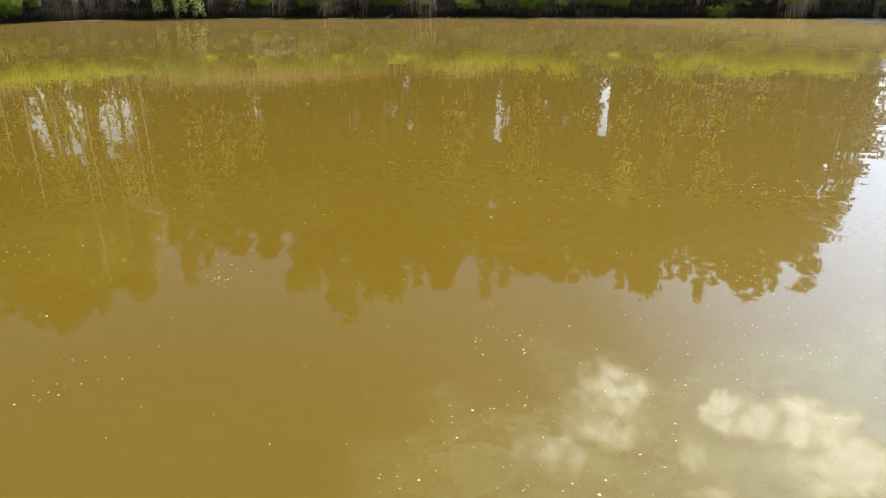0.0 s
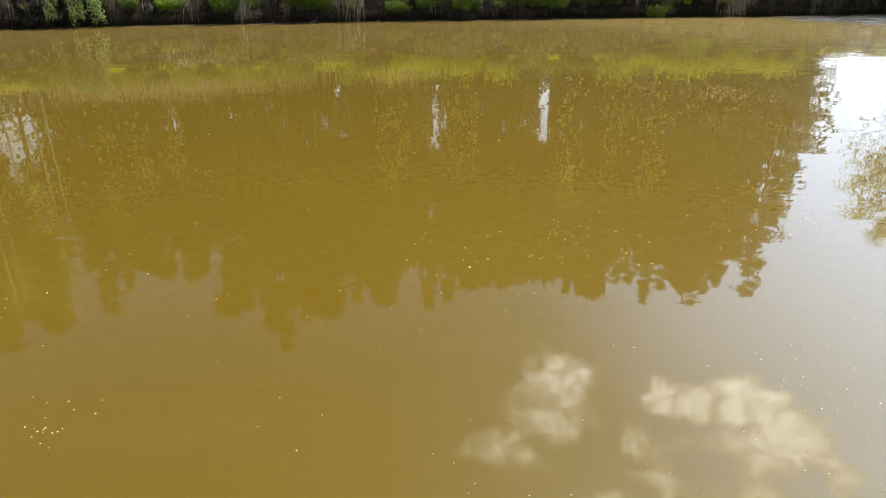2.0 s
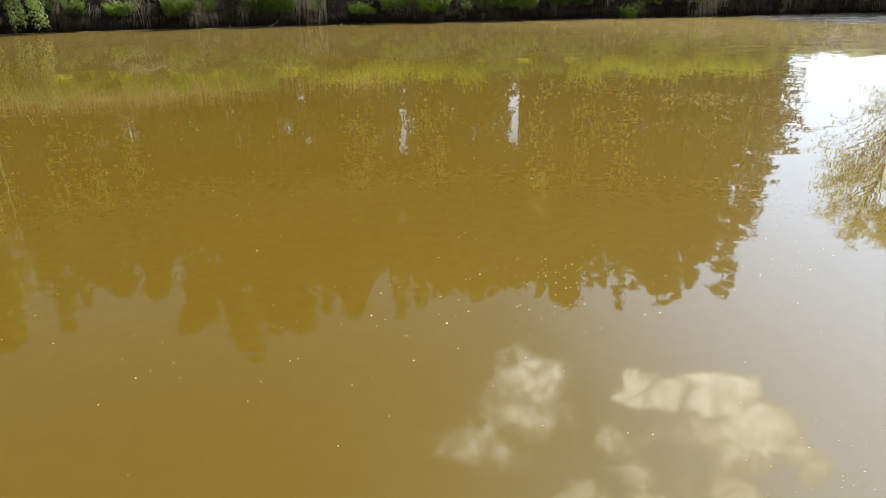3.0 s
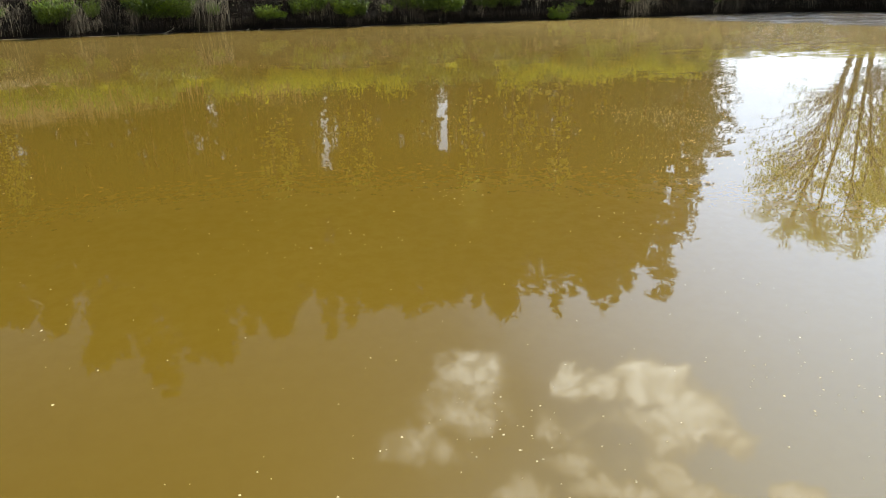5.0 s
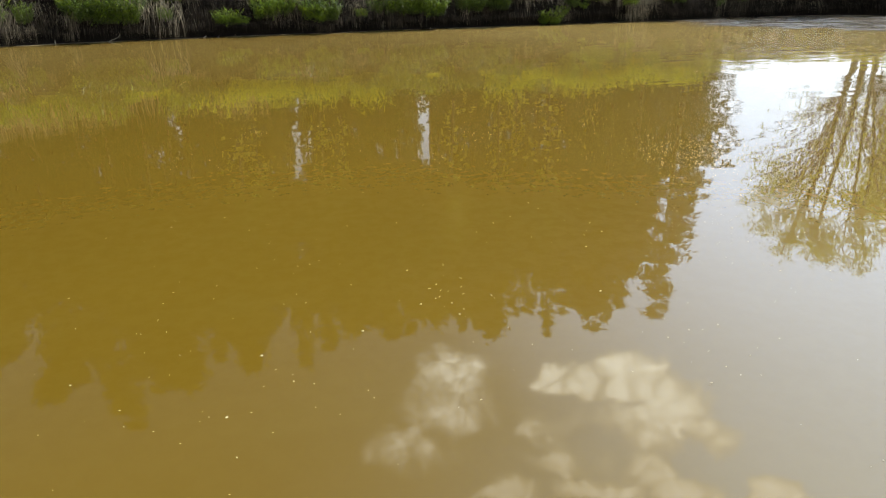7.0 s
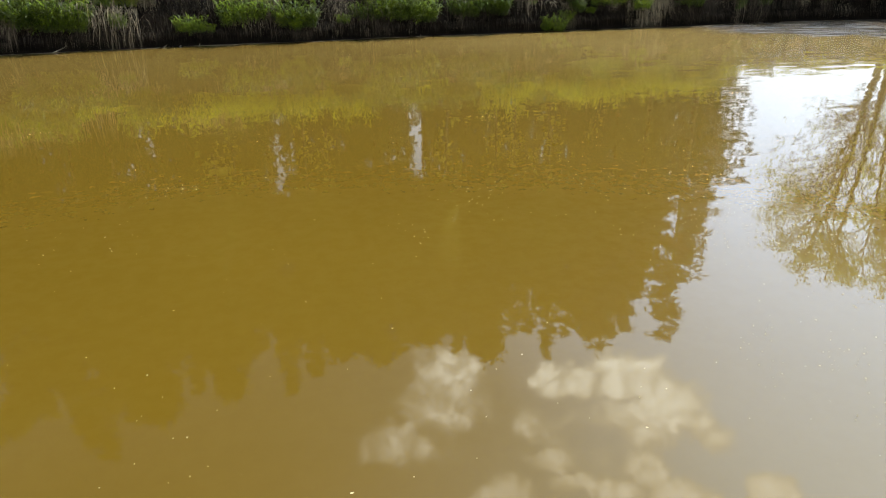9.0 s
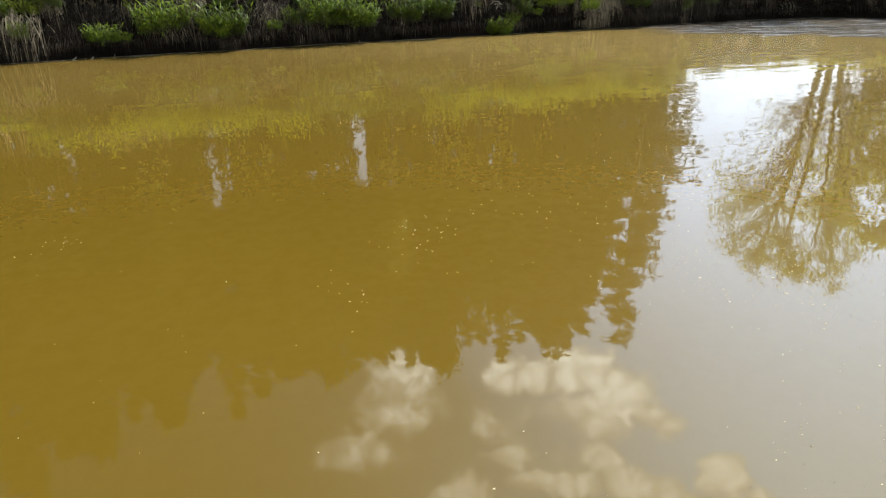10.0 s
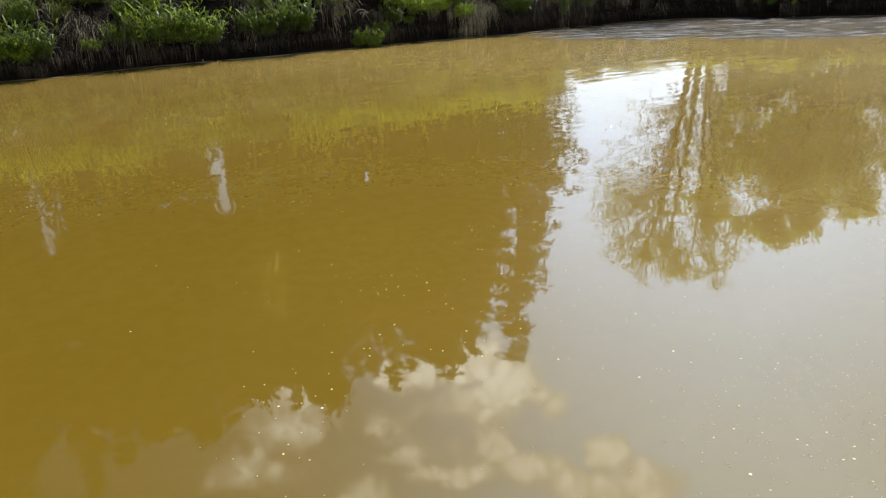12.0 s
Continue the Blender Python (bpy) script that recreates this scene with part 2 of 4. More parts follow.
def leaf_material(name, dark, light, thin=0.35, gloss=0.45, skew=1.0, soft=False, shine=0.1):
    """Leaf: diffuse and translucent, each blade or leaf its own tone."""
    m, n = material(name)
    island = n.add("ShaderNodeNewGeometry").outputs["Random Per Island"]
    each = n.add("ShaderNodeObjectInfo").outputs["Random"]
    f = n.math("ADD", n.math("MULTIPLY", island, 0.7), n.math("MULTIPLY", each, 0.3))
    tone = n.mix(n.math("POWER", f, skew), dark, light)
    s = n.add("ShaderNodeBsdfPrincipled", {"Base Color": tone, "Roughness": gloss, "Specular IOR Level": shine})
    t = n.add("ShaderNodeBsdfTranslucent", {"Color": n.mix(0.4, tone, light)})
    if soft:   # one fixed normal for all leaves, so a crown takes even light
        up = n.add("ShaderNodeCombineXYZ", {0: 0.0, 1: -0.5, 2: 0.86}).outputs[0]
        n.tree.links.new(up, s.inputs["Normal"])
        n.tree.links.new(up, t.inputs["Normal"])
    mixed = n.add("ShaderNodeMixShader", {0: thin, 1: s.outputs[0], 2: t.outputs[0]})
    finish(n, mixed.outputs[0])
    return m


def bark_material(name, dark, light):
    m, n = material(name)
    p = n.add("ShaderNodeTexCoord").outputs["Object"]
    b = n.noise(n.scaled(p, (6.0, 6.0, 1.2)), 2.0, 5.0, 0.65)
    bump = n.add("ShaderNodeBump", {"Strength": 0.7, "Distance": 0.03, "Height": b})
    s = n.add("ShaderNodeBsdfPrincipled", {"Base Color": n.mix(n.smooth(b, 0.35, 0.65), dark, light), "Roughness": 0.85, "Normal": bump.outputs[0]})
    finish(n, s.outputs[0])
    return m


def fleck_material(name, colour, rough=0.6):
    m, n = material(name)
    island = n.add("ShaderNodeNewGeometry").outputs["Random Per Island"]
    s = n.add("ShaderNodeBsdfPrincipled", {"Base Color": n.mix(island, rgb(*(c * 0.8 for c in colour)), rgb(*colour)), "Roughness": rough})
    finish(n, s.outputs[0])
    return m


WATER = water_material()
SOIL = soil_material()
HERB = leaf_material("herb_leaf", rgb(0.004, 0.013, 0.001), rgb(0.30, 0.42, 0.025), 0.30, 0.42, 2.8, shine=0.35)
BRIGHT_HERB = leaf_material("young_herb_leaf", rgb(0.02, 0.055, 0.003), rgb(0.40, 0.52, 0.03), 0.40, 0.42, 1.8, shine=0.35)
DRY = leaf_material("dry_grass", rgb(0.06, 0.048, 0.034), rgb(0.60, 0.51, 0.36), 0.25, 0.7, 1.7)
REED = leaf_material("dry_reed", rgb(0.22, 0.16, 0.085), rgb(0.46, 0.35, 0.21), 0.35, 0.7)
# low tones of roots and dead grass include the shade on the bank face
SHADED_ROOTS = leaf_material("hanging_roots", rgb(0.004, 0.003, 0.003), rgb(0.09, 0.073, 0.052), 0.15, 0.8, 2.4)
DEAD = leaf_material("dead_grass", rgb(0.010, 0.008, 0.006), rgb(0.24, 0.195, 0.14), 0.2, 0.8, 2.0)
GRASS = leaf_material("meadow_grass", rgb(0.24, 0.28, 0.012), rgb(0.50, 0.52, 0.035), 0.6)
STALK = leaf_material("green_stalk", rgb(0.05, 0.08, 0.02), rgb(0.11, 0.14, 0.04), 0.1)
WILLOW = leaf_material("willow_leaf", rgb(0.14, 0.20, 0.05), rgb(0.36, 0.42, 0.14), 0.45)
TUSSOCK = leaf_material("tussock_grass", rgb(0.08, 0.115, 0.010), rgb(0.26, 0.29, 0.04), 0.42)
# foliage of the stand, darkened in colour to look backlit
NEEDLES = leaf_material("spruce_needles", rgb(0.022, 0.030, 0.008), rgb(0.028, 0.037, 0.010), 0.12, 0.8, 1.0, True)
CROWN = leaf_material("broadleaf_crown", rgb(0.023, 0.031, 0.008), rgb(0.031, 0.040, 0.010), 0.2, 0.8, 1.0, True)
SPRING = leaf_material("spring_leaf", rgb(0.24, 0.27, 0.05), rgb(0.48, 0.50, 0.13), 0.6)
BARK = bark_material("bark", rgb(0.05, 0.04, 0.03), rgb(0.15, 0.12, 0.09))
BIRCH_BARK = bark_material("birch_bark", rgb(0.38, 0.36, 0.31), rgb(0.66, 0.63, 0.56))
PALE_BARK = bark_material("dead_wood", rgb(0.22, 0.18, 0.13), rgb(0.45, 0.39, 0.30))
FLECK = fleck_material("foam_fleck", (0.56, 0.46, 0.26))
FOAM = fleck_material("shore_foam", (0.24, 0.18, 0.105))


# ---- mesh helpers ----
def mesh_of(name, verts, faces, mat, smooth=False):
    me = bpy.data.meshes.new(name)
    me.from_pydata([tuple(v) for v in verts], [], faces)
    me.materials.append(mat)
    if smooth:
        me.polygons.foreach_set("use_smooth", [True] * len(me.polygons))
    me.update()
    return me


def part(name, me, parent, label=""):
    ob = new(name, me)
    ob.parent = parent
    return tagged(ob, label)


class Build:
    """Collects many small strips into one mesh."""

    def __init__(self, seed):
        self.v, self.f, self.rnd = [], [], random.Random(seed)

    def tube(self, path, radii, sides=6):
        first = len(self.v)
        for i, (p, r) in enumerate(zip(path, radii)):
            a, b = path[max(i - 1, 0)], path[min(i + 1, len(path) - 1)]
            d = (b - a).normalized()
            u = d.orthogonal().normalized()
            s = d.cross(u)
            for k in range(sides):
                t = 2 * math.pi * k / sides
                self.v.append(p + (u * math.cos(t) + s * math.sin(t)) * r)
        for i in range(len(path) - 1):
            for k in range(sides):
                a = first + i * sides + k
                b = first + i * sides + (k + 1) % sides
                self.f.append((a, b, b + sides, a + sides))
        self.f.append(tuple(first + (len(path) - 1) * sides + k for k in range(sides)))

    def leaf(self, base, way, length, width, droop=0.3, twist=0.0):
        """A folded leaf of four faces, with a middle rib."""
        d = way.normalized()
        side = d.cross(Vector((0, 0, 1)))
        if side.length < 0.05:
            side = Vector((1, 0, 0))
        side = Matrix.Rotation(twist, 3, d) @ side.normalized()
        up = side.cross(d)
        mid = base + d * length * 0.5 - Vector((0, 0, droop * length * 0.12)) - up * width * 0.12
        tip = base + d * length - Vector((0, 0, droop * length * 0.5))
        i = len(self.v)
        self.v += [base, mid + side * width * 0.5 + up * width * 0.18, tip, mid - side * width * 0.5 + up * width * 0.18, mid]
        self.f += [(i, i + 1, i + 4), (i + 4, i + 1, i + 2), (i, i + 4, i + 3), (i + 4, i + 2, i + 3)]

    def spray(self, base, way, length, width, twist):
        """A flat spray of leaves or needles: one folded face."""
        d = way.normalized()
        side = d.orthogonal().normalized()
        side = Matrix.Rotation(twist, 3, d) @ side
        i = len(self.v)
        self.v += [base, base + d * length * 0.45 + side * width * 0.5, base + d * length, base + d * length * 0.55 - side * width * 0.5]
        self.f.append((i, i + 1, i + 2, i + 3))

    def blade(self, base, way, length, width, droop, steps=3, lance=False):
        """A grass blade or a lance-shaped leaf that bends over under its weight."""
        d = way.normalized()
        side = d.cross(Vector((0, 0, 1)))
        side = (side if side.length > 0.05 else Vector((1, 0, 0))).normalized()
        side = Matrix.Rotation(self.rnd.uniform(-1.2, 1.2), 3, "Z") @ side
        i = len(self.v)
        p = base.copy()
        for k in range(steps + 1):
            wd = (width * math.sin(math.pi * (k + 0.35) / (steps + 0.35)) if lance else width * (1 - k / steps)) * 0.5 + 0.0008
            self.v += [p + side * wd, p - side * wd]
            p = p + d * (length / steps)
            d = (d + Vector((0, 0, -droop / steps))).normalized()
        for k in range(steps):
            a = i + 2 * k
            self.f.append((a, a + 1, a + 3, a + 2))

    def mesh(self, name, mat, smooth=False):
        return mesh_of(name, self.v, self.f, mat, smooth)


# ---- pond, ground ----
CENTRE = Vector((3.0, 8.0, 0.0))
SHORE = [(-18.0, 29.4), (-16.0, 30.5), (-12.7, 31.6), (-9.7, 32.3), (-4.8, 32.8), (-0.3, 33.5), (4.4, 33.9), (10.0, 34.3), (15.0, 34.7), (18.3, 34.7),
         (21.3, 35.3), (24.0, 35.4), (27.0, 35.1), (30.5, 33.1), (32.0, 32.5), (34.3, 31.4), (38.5, 28.0), (41.5, 22.0), (42.0, 12.0), (38.0, 0.0),
         (26.0, -8.0), (6.0, -12.0), (-14.0, -10.0), (-28.0, -2.0), (-32.0, 10.0), (-28.0, 21.0), (-23.0, 26.3)]
polar = sorted((math.atan2(y - CENTRE.y, x - CENTRE.x), math.hypot(x - CENTRE.x, y - CENTRE.y)) for x, y in SHORE)
ANG = np.array([polar[-1][0] - 2 * math.pi] + [a for a, r in polar] + [polar[0][0] + 2 * math.pi])
RAD = np.array([polar[-1][1]] + [r for a, r in polar] + [polar[0][1]])


def rim(a):
    """The shore's distance from the pond's centre, at the angle a."""
    a = math.atan2(math.sin(a), math.cos(a))
    r = float(np.interp(a, ANG, RAD))
    return r + 0.16 * noise.noise(Vector((math.cos(a) * r * 0.35, math.sin(a) * r * 0.35, 3.0))) + 0.05 * noise.noise(Vector((math.cos(a) * r * 1.7, math.sin(a) * r * 1.7, 9.0)))


def shore_y(x):
    """The far shore at x, and the outward direction there."""
    lo, hi = math.radians(20), math.radians(150)
    for _ in range(40):
        mid = (lo + hi) / 2
        if CENTRE.x + rim(mid) * math.cos(mid) > x:
            lo = mid
        else:
            hi = mid
    return CENTRE + Vector((math.cos(lo), math.sin(lo), 0)) * rim(lo), Vector((math.cos(lo), math.sin(lo), 0))


# bank profile: distance out from the shore, height; the foot is washed hollow under a sod lip
PROFILE = [(-6.0, -1.6), (-1.2, -0.9), (-0.25, -0.3), (0.0, 0.0), (0.10, 0.08), (0.14, 0.18), (0.11, 0.27), (0.02, 0.33), (0.03, 0.40), (0.08, 0.52), (0.14, 0.66), (0.20, 0.80), (0.27, 0.94),
           (0.35, 1.08), (0.45, 1.22), (0.60, 1.38), (0.85, 1.55), (1.3, 1.75), (2.0, 1.95), (3.0, 2.15), (3.8, 2.15), (4.8, 2.1), (6.0, 2.1), (8.0, 2.1), (12.0, 2.1),
           (20.0, 2.1), (40.0, 2.0), (100.0, 2.0), (300.0, 2.0), (900.0, 2.0), (2600.0, 2.0)]
SLOPE = PROFILE[:4] + PROFILE[8:]


def levee(x, y, out):
    """A sunny grass slope behind the bank, higher to the west."""
    k = max(0.0, min(1.0, (14.0 - x) / 40.0)) * (1.0 if y > 20 else 0.0)
    s = max(0.0, min(1.0, (out - 2.8) / 4.5)) * max(0.0, min(1.0, (40.0 - out) / 25.0))
    near = 0.42 * max(0.0, min(1.0, (24.0 - x) / 8.0)) * (1.0 if y > 20 else 0.0)
    return (0.9 * k + near) * s * s * (3 - 2 * s)


def ground_at(a, out, z=None):
    """A point of the ground at an angle and a distance outside the shore."""
    r = rim(a) + out
    x, y = CENTRE.x + r * math.cos(a), CENTRE.y + r * math.sin(a)
    if z is None:
        z = float(np.interp(out, [p[0] for p in SLOPE], [p[1] for p in SLOPE]))
    if z > 0.01 and out < 60:
        k = min(1.0, max(out, z * 0.6) / 0.3)
        q = Vector((x, y, z))
        bulge = noise.noise(q * 0.55) * 0.28 + noise.noise(q * 1.7 + Vector((5, 1, 2))) * 0.13 + noise.noise(q * 5.0) * 0.045
        side = min(1.0, max(0.0, (3.0 - out) / 2.0))
        x += bulge * k * side * math.cos(a)
        y += bulge * k * side * math.sin(a)
        z += k * 0.12 * noise.noise(q * 0.8 + Vector((9, 9, 9))) + levee(x, y, out)
    return Vector((x, y, z))


def angles():
    a, out = -math.pi, []
    while a < math.pi - 1e-6:
        out.append(a)
        a += 0.0042 if 0.55 < a < 2.4 else 0.03
    return out


def build_ground():
    az = angles()
    n, verts, faces = len(az), [], []
    for out, z in PROFILE:
        verts += [ground_at(a, out, z) for a in az]
    for i in range(len(PROFILE) - 1):
        for k in range(n):
            a, b = i * n + k, i * n + (k + 1) % n
            faces.append((a, b, b + n, a + n))
    faces.append(tuple(reversed(range(n))))
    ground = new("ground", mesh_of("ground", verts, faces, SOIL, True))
    tagged(ground, "steep dark earth bank, shade darkened into its colour, with grass on top round a pond", "ground", kind="structure")
    edge = [CENTRE + Vector((math.cos(a), math.sin(a), 0)) * (rim(a) + 0.5) for a in az[::2]]
    me = mesh_of("water", edge, [tuple(range(len(edge)))], WATER)
    tagged(new("water", me), "calm murky ochre pond water that mirrors trees and sky", "water", kind="structure")


build_ground()


def bank_point(x, out):
    """A point on the bank: `out` runs evenly up its face, 0 at the water, 2.4 where the top levels off."""
    p, d = shore_y(x)
    if 0 < out < 2.4:
        z = float(np.interp(out, (0.0, 0.16, 1.06, 1.6, 2.4), (0.33, 0.52, 1.20, 1.58, 1.98)))
        out = float(np.interp(z, [q[1] for q in SLOPE[3:18]], [q[0] for q in SLOPE[3:18]]))
    return ground_at(math.atan2(p.y - CENTRE.y, p.x - CENTRE.x), out)


# ---- trees behind the bank ----
def spruce_meshes(seed, height, spread, low, tier=0.28):
    """A pole with whorls of needle sprays from the share `low` of its height upwards."""
    wood, crown = Build(seed), Build(seed + 1)
    rnd = wood.rnd
    wood.tube([Vector((0, 0, height * t)) for t in (0, 0.3, 0.7, 1.0)], [0.17, 0.14, 0.07, 0.01], 6)
    z = height * low
    while z < height * 0.99:
        t = z / height
        reach = spread * (1.02 - t) ** 0.8 * rnd.uniform(0.75, 1.1) * min(1.0, 0.45 + 4.0 * (t - low))
        for k in range((6 if tier < 0.5 else 9) if t < 0.85 else 4):
            a = rnd.uniform(0, 6.28)
            d = Vector((math.cos(a), math.sin(a), rnd.uniform(-0.35, -0.1) + 0.5 * t))
            r = reach * rnd.uniform(0.6, 1.1)
            base = Vector((0, 0, z))
            for j in range(int(28 + 90 * r / spread)):
                s = rnd.uniform(0.12, 1.0)
                p = base + d * r * s + Vector((rnd.gauss(0, 0.13), rnd.gauss(0, 0.13), rnd.gauss(-0.08, 0.1)))
                q = Vector((d.x + rnd.gauss(0, 0.7), d.y + rnd.gauss(0, 0.7), rnd.uniform(-0.7, 0.1)))
                crown.spray(p, q, rnd.uniform(0.2, 0.45), rnd.uniform(0.06, 0.12), rnd.uniform(-1.6, 1.6))
        z += rnd.uniform(tier, tier * 1.8)
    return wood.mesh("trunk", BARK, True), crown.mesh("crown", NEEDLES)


def pole_tree_meshes(seed, height, girth, leaves, leaf_mat=None, bark=None):
    """A slender young tree, leafy all along its stem in uneven tiers."""
    wood, crown = Build(seed), Build(seed + 1)
    rnd = wood.rnd
    wood.tube([Vector((0.1 * math.sin(5 * t + seed), 0.1 * math.cos(4 * t), height * t)) for t in (0, 0.3, 0.6, 1.0)], [0.09, 0.08, 0.05, 0.01], 5)
    tiers = [(rnd.uniform(0.06, 0.98), rnd.uniform(0, 6.28), rnd.uniform(0.2, 1.0)) for k in range(26)]
    for t, a, r in tiers:
        wood.tube([Vector((0, 0, t * height - 0.3)), Vector((math.cos(a) * girth * r, math.sin(a) * girth * r, t * height + 0.2))], [0.02, 0.004], 3)
    for k in range(leaves):
        t, a, r = rnd.choice(tiers)
        p = Vector((math.cos(a) * girth * r, math.sin(a) * girth * r, t * height)) * 1.0 + Vector((rnd.gauss(0, girth * 0.35), rnd.gauss(0, girth * 0.35), rnd.gauss(0, 0.42)))
        crown.spray(p, Vector((rnd.gauss(0, 1), rnd.gauss(0, 1), rnd.gauss(-0.4, 0.7))), rnd.uniform(0.18, 0.36), rnd.uniform(0.12, 0.22), rnd.uniform(-1.6, 1.6))
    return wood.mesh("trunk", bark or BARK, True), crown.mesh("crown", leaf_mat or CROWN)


def broadleaf_meshes(seed, height, spread, bare=0.35, leaves=13000, size=0.3, leaf_mat=None, stems=1, lean=0.0, taper=0.9, limbs=(11, 6), girth=0.0096, fuzz=0.34):
    """Trunks and limbs, and a crown of leaf clumps on the twigs."""
    wood, crown = Build(seed), Build(seed + 1)
    rnd = wood.rnd
    tips = []

    def grow(p, d, length, r, level):
        path, radii, q, way = [p], [r], p, d
        for k in range(4):
            way = (way + Vector((rnd.gauss(0, 0.13), rnd.gauss(0, 0.13), 0.06))).normalized()
            q = q + way * length / 4
            path.append(q)
            radii.append(r * (1 - 0.2 * (k + 1)) + 0.004)
        wood.tube(path, radii, 6 if level == 0 else 4 if level == 1 else 3)
        if level >= 2:
            tips.extend(path[2:])
            return
        for k in range(limbs[level]):
            s = rnd.uniform(bare, 1.0) if level == 0 else rnd.uniform(0.25, 1.0)
            i = min(3, int(s * 4))
            at = path[i].lerp(path[i + 1], s * 4 - i)
            a = rnd.uniform(0, 6.28)
            up = rnd.uniform(0.25, 0.9) if level == 0 else rnd.uniform(-0.2, 0.8)
            dd = Vector((math.cos(a), math.sin(a), up)).normalized()
            ln = spread * rnd.uniform(0.55, 1.0) * (1.2 - taper * s) if level == 0 else length * rnd.uniform(0.35, 0.6)
            grow(at, dd, ln, max(0.012, min(0.05, radii[i] * 0.45)), level + 1)

    for k in range(stems):
        a = 6.28 * k / stems + rnd.uniform(-0.5, 0.5)
        d = Vector((math.cos(a) * lean, math.sin(a) * lean, 1)).normalized()
        grow(Vector((math.cos(a), math.sin(a), 0)) * (0.25 if stems > 1 else 0) , d, height * rnd.uniform(0.82, 0.95), height * (girth if stems > 1 else 0.012), 0)
    for j in range(leaves):
        t = tips[rnd.randrange(len(tips))]
        p = t + Vector((rnd.gauss(0, fuzz), rnd.gauss(0, fuzz), rnd.gauss(0, fuzz)))
        q = Vector((rnd.gauss(0, 1), rnd.gauss(0, 1), rnd.gauss(-0.3, 0.6)))
        s = size * rnd.uniform(0.6, 1.35)
        crown.spray(p, q, s, s * 0.75, rnd.uniform(-1.6, 1.6))
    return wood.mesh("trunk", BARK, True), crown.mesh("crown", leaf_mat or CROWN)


def airy_tree_meshes(seed):
    """A many-stemmed tree in thin spring leaf: stems, limbs and twigs, with leaves in clumps round the twigs, thickest at the top."""
    wood, crown = Build(seed), Build(seed + 1)
    rnd = wood.rnd
    stems = ((Vector((-0.5, 0.0, 0)), Vector((-2.7, 0.1, 11.4)), 0.17), (Vector((0.05, 0.2, 0)), Vector((-0.6, 0.3, 12.2)), 0.18), (Vector((0.45, -0.1, 0)), Vector((1.5, 0.2, 12.0)), 0.13),
             (Vector((0.8, 0.3, 0)), Vector((3.2, 0.6, 10.6)), 0.11))

    def on_stem(stem, t):
        a, b, r = stem
        return a.lerp(b, t) + Vector((0.12 * math.sin(7 * t + a.x * 5), 0.12 * math.cos(6 * t), 0))

    for stem in stems:
        steps = [k / 8 for k in range(9)]
        wood.tube([on_stem(stem, t) for t in steps], [stem[2] * (1 - 0.9 * t) + 0.01 for t in steps], 7)
    clumps = []
    for k in range(210):
        while True:
            u = Vector((rnd.uniform(-1, 1), rnd.uniform(-1, 1), rnd.uniform(-1, 1)))
            if 0.35 < u.length < 1.0 and rnd.random() < 0.45 + 0.55 * u.length:
                break
        end = Vector((-0.8 + 5.3 * u.x + 0.8 * u.z, 4.4 * u.y, 7.0 + 5.6 * u.z))
        stem = min(stems, key=lambda s: (s[0].lerp(s[1], 0.6).xy - end.xy).length + rnd.uniform(0, 1.5))
        p = on_stem(stem, max(0.18, min(0.93, (end.z - 0.5 * (end.xy - stem[0].xy).length) / 12.0)))
        path = [p.lerp(end, t) + Vector((0, 0, 0.5 * math.sin(3.0 * t))) + Vector((rnd.gauss(0, 0.12), rnd.gauss(0, 0.12), rnd.gauss(0, 0.1))) * t for t in (0, 0.3, 0.6, 0.85, 1.0)]
        wood.tube(path, [0.036, 0.028, 0.02, 0.012, 0.006], 4)
        for j in range(7):
            t = rnd.uniform(1.2, 3.99)
            a = path[int(t)].lerp(path[int(t) + 1], t - int(t))
            d = Vector((rnd.gauss(0, 1), rnd.gauss(0, 1), rnd.gauss(0.25, 0.7))).normalized()
            b = a + d * rnd.uniform(0.4, 1.1)
            wood.tube([a, b], [0.009, 0.003], 3)
            full = max(0.12, min(1.0, (b.z - 4.0) / 6.5)) * (1.0 + 0.9 * noise.noise(b * 0.55))
            for i in range(int(30 * full)):
                c = a.lerp(b, rnd.uniform(0.2, 1.1)) + Vector((rnd.gauss(0, 0.16), rnd.gauss(0, 0.16), rnd.gauss(0, 0.14)))
                ln = rnd.uniform(0.07, 0.15)
                crown.spray(c, Vector((rnd.gauss(0, 1), rnd.gauss(0, 1), rnd.gauss(-0.3, 0.6))), ln, ln * 0.7, rnd.uniform(-1.6, 1.6))
    return wood.mesh("trunk", BARK, True), crown.mesh("crown", SPRING)


def tree(name, meshes, place, turn, label, group):
    e = new(name)
    e.empty_display_size = 0.5
    part("trunk", meshes[0], e)
    part("crown", meshes[1], e)
    e.matrix_basis = place @ pose(0, 0, 0, 0, 0, turn)
    return tagged(e, label, "tree", group)


def far_ground(x, y):
    a = math.atan2(y - CENTRE.y, x - CENTRE.x)
    return ground_at(a, math.hypot(x - CENTRE.x, y - CENTRE.y) - rim(a)).z


def plant_tree(source, x, y, height, turn, wide=1.0):
    s = height / max(v.co.z for c in source.children for v in c.data.vertices)
    return copy_thing(source, pose(x, y, far_ground(x, y) - 0.1, 0, 0, turn) @ Matrix.Diagonal((s * wide, s * wide, s, 1)))


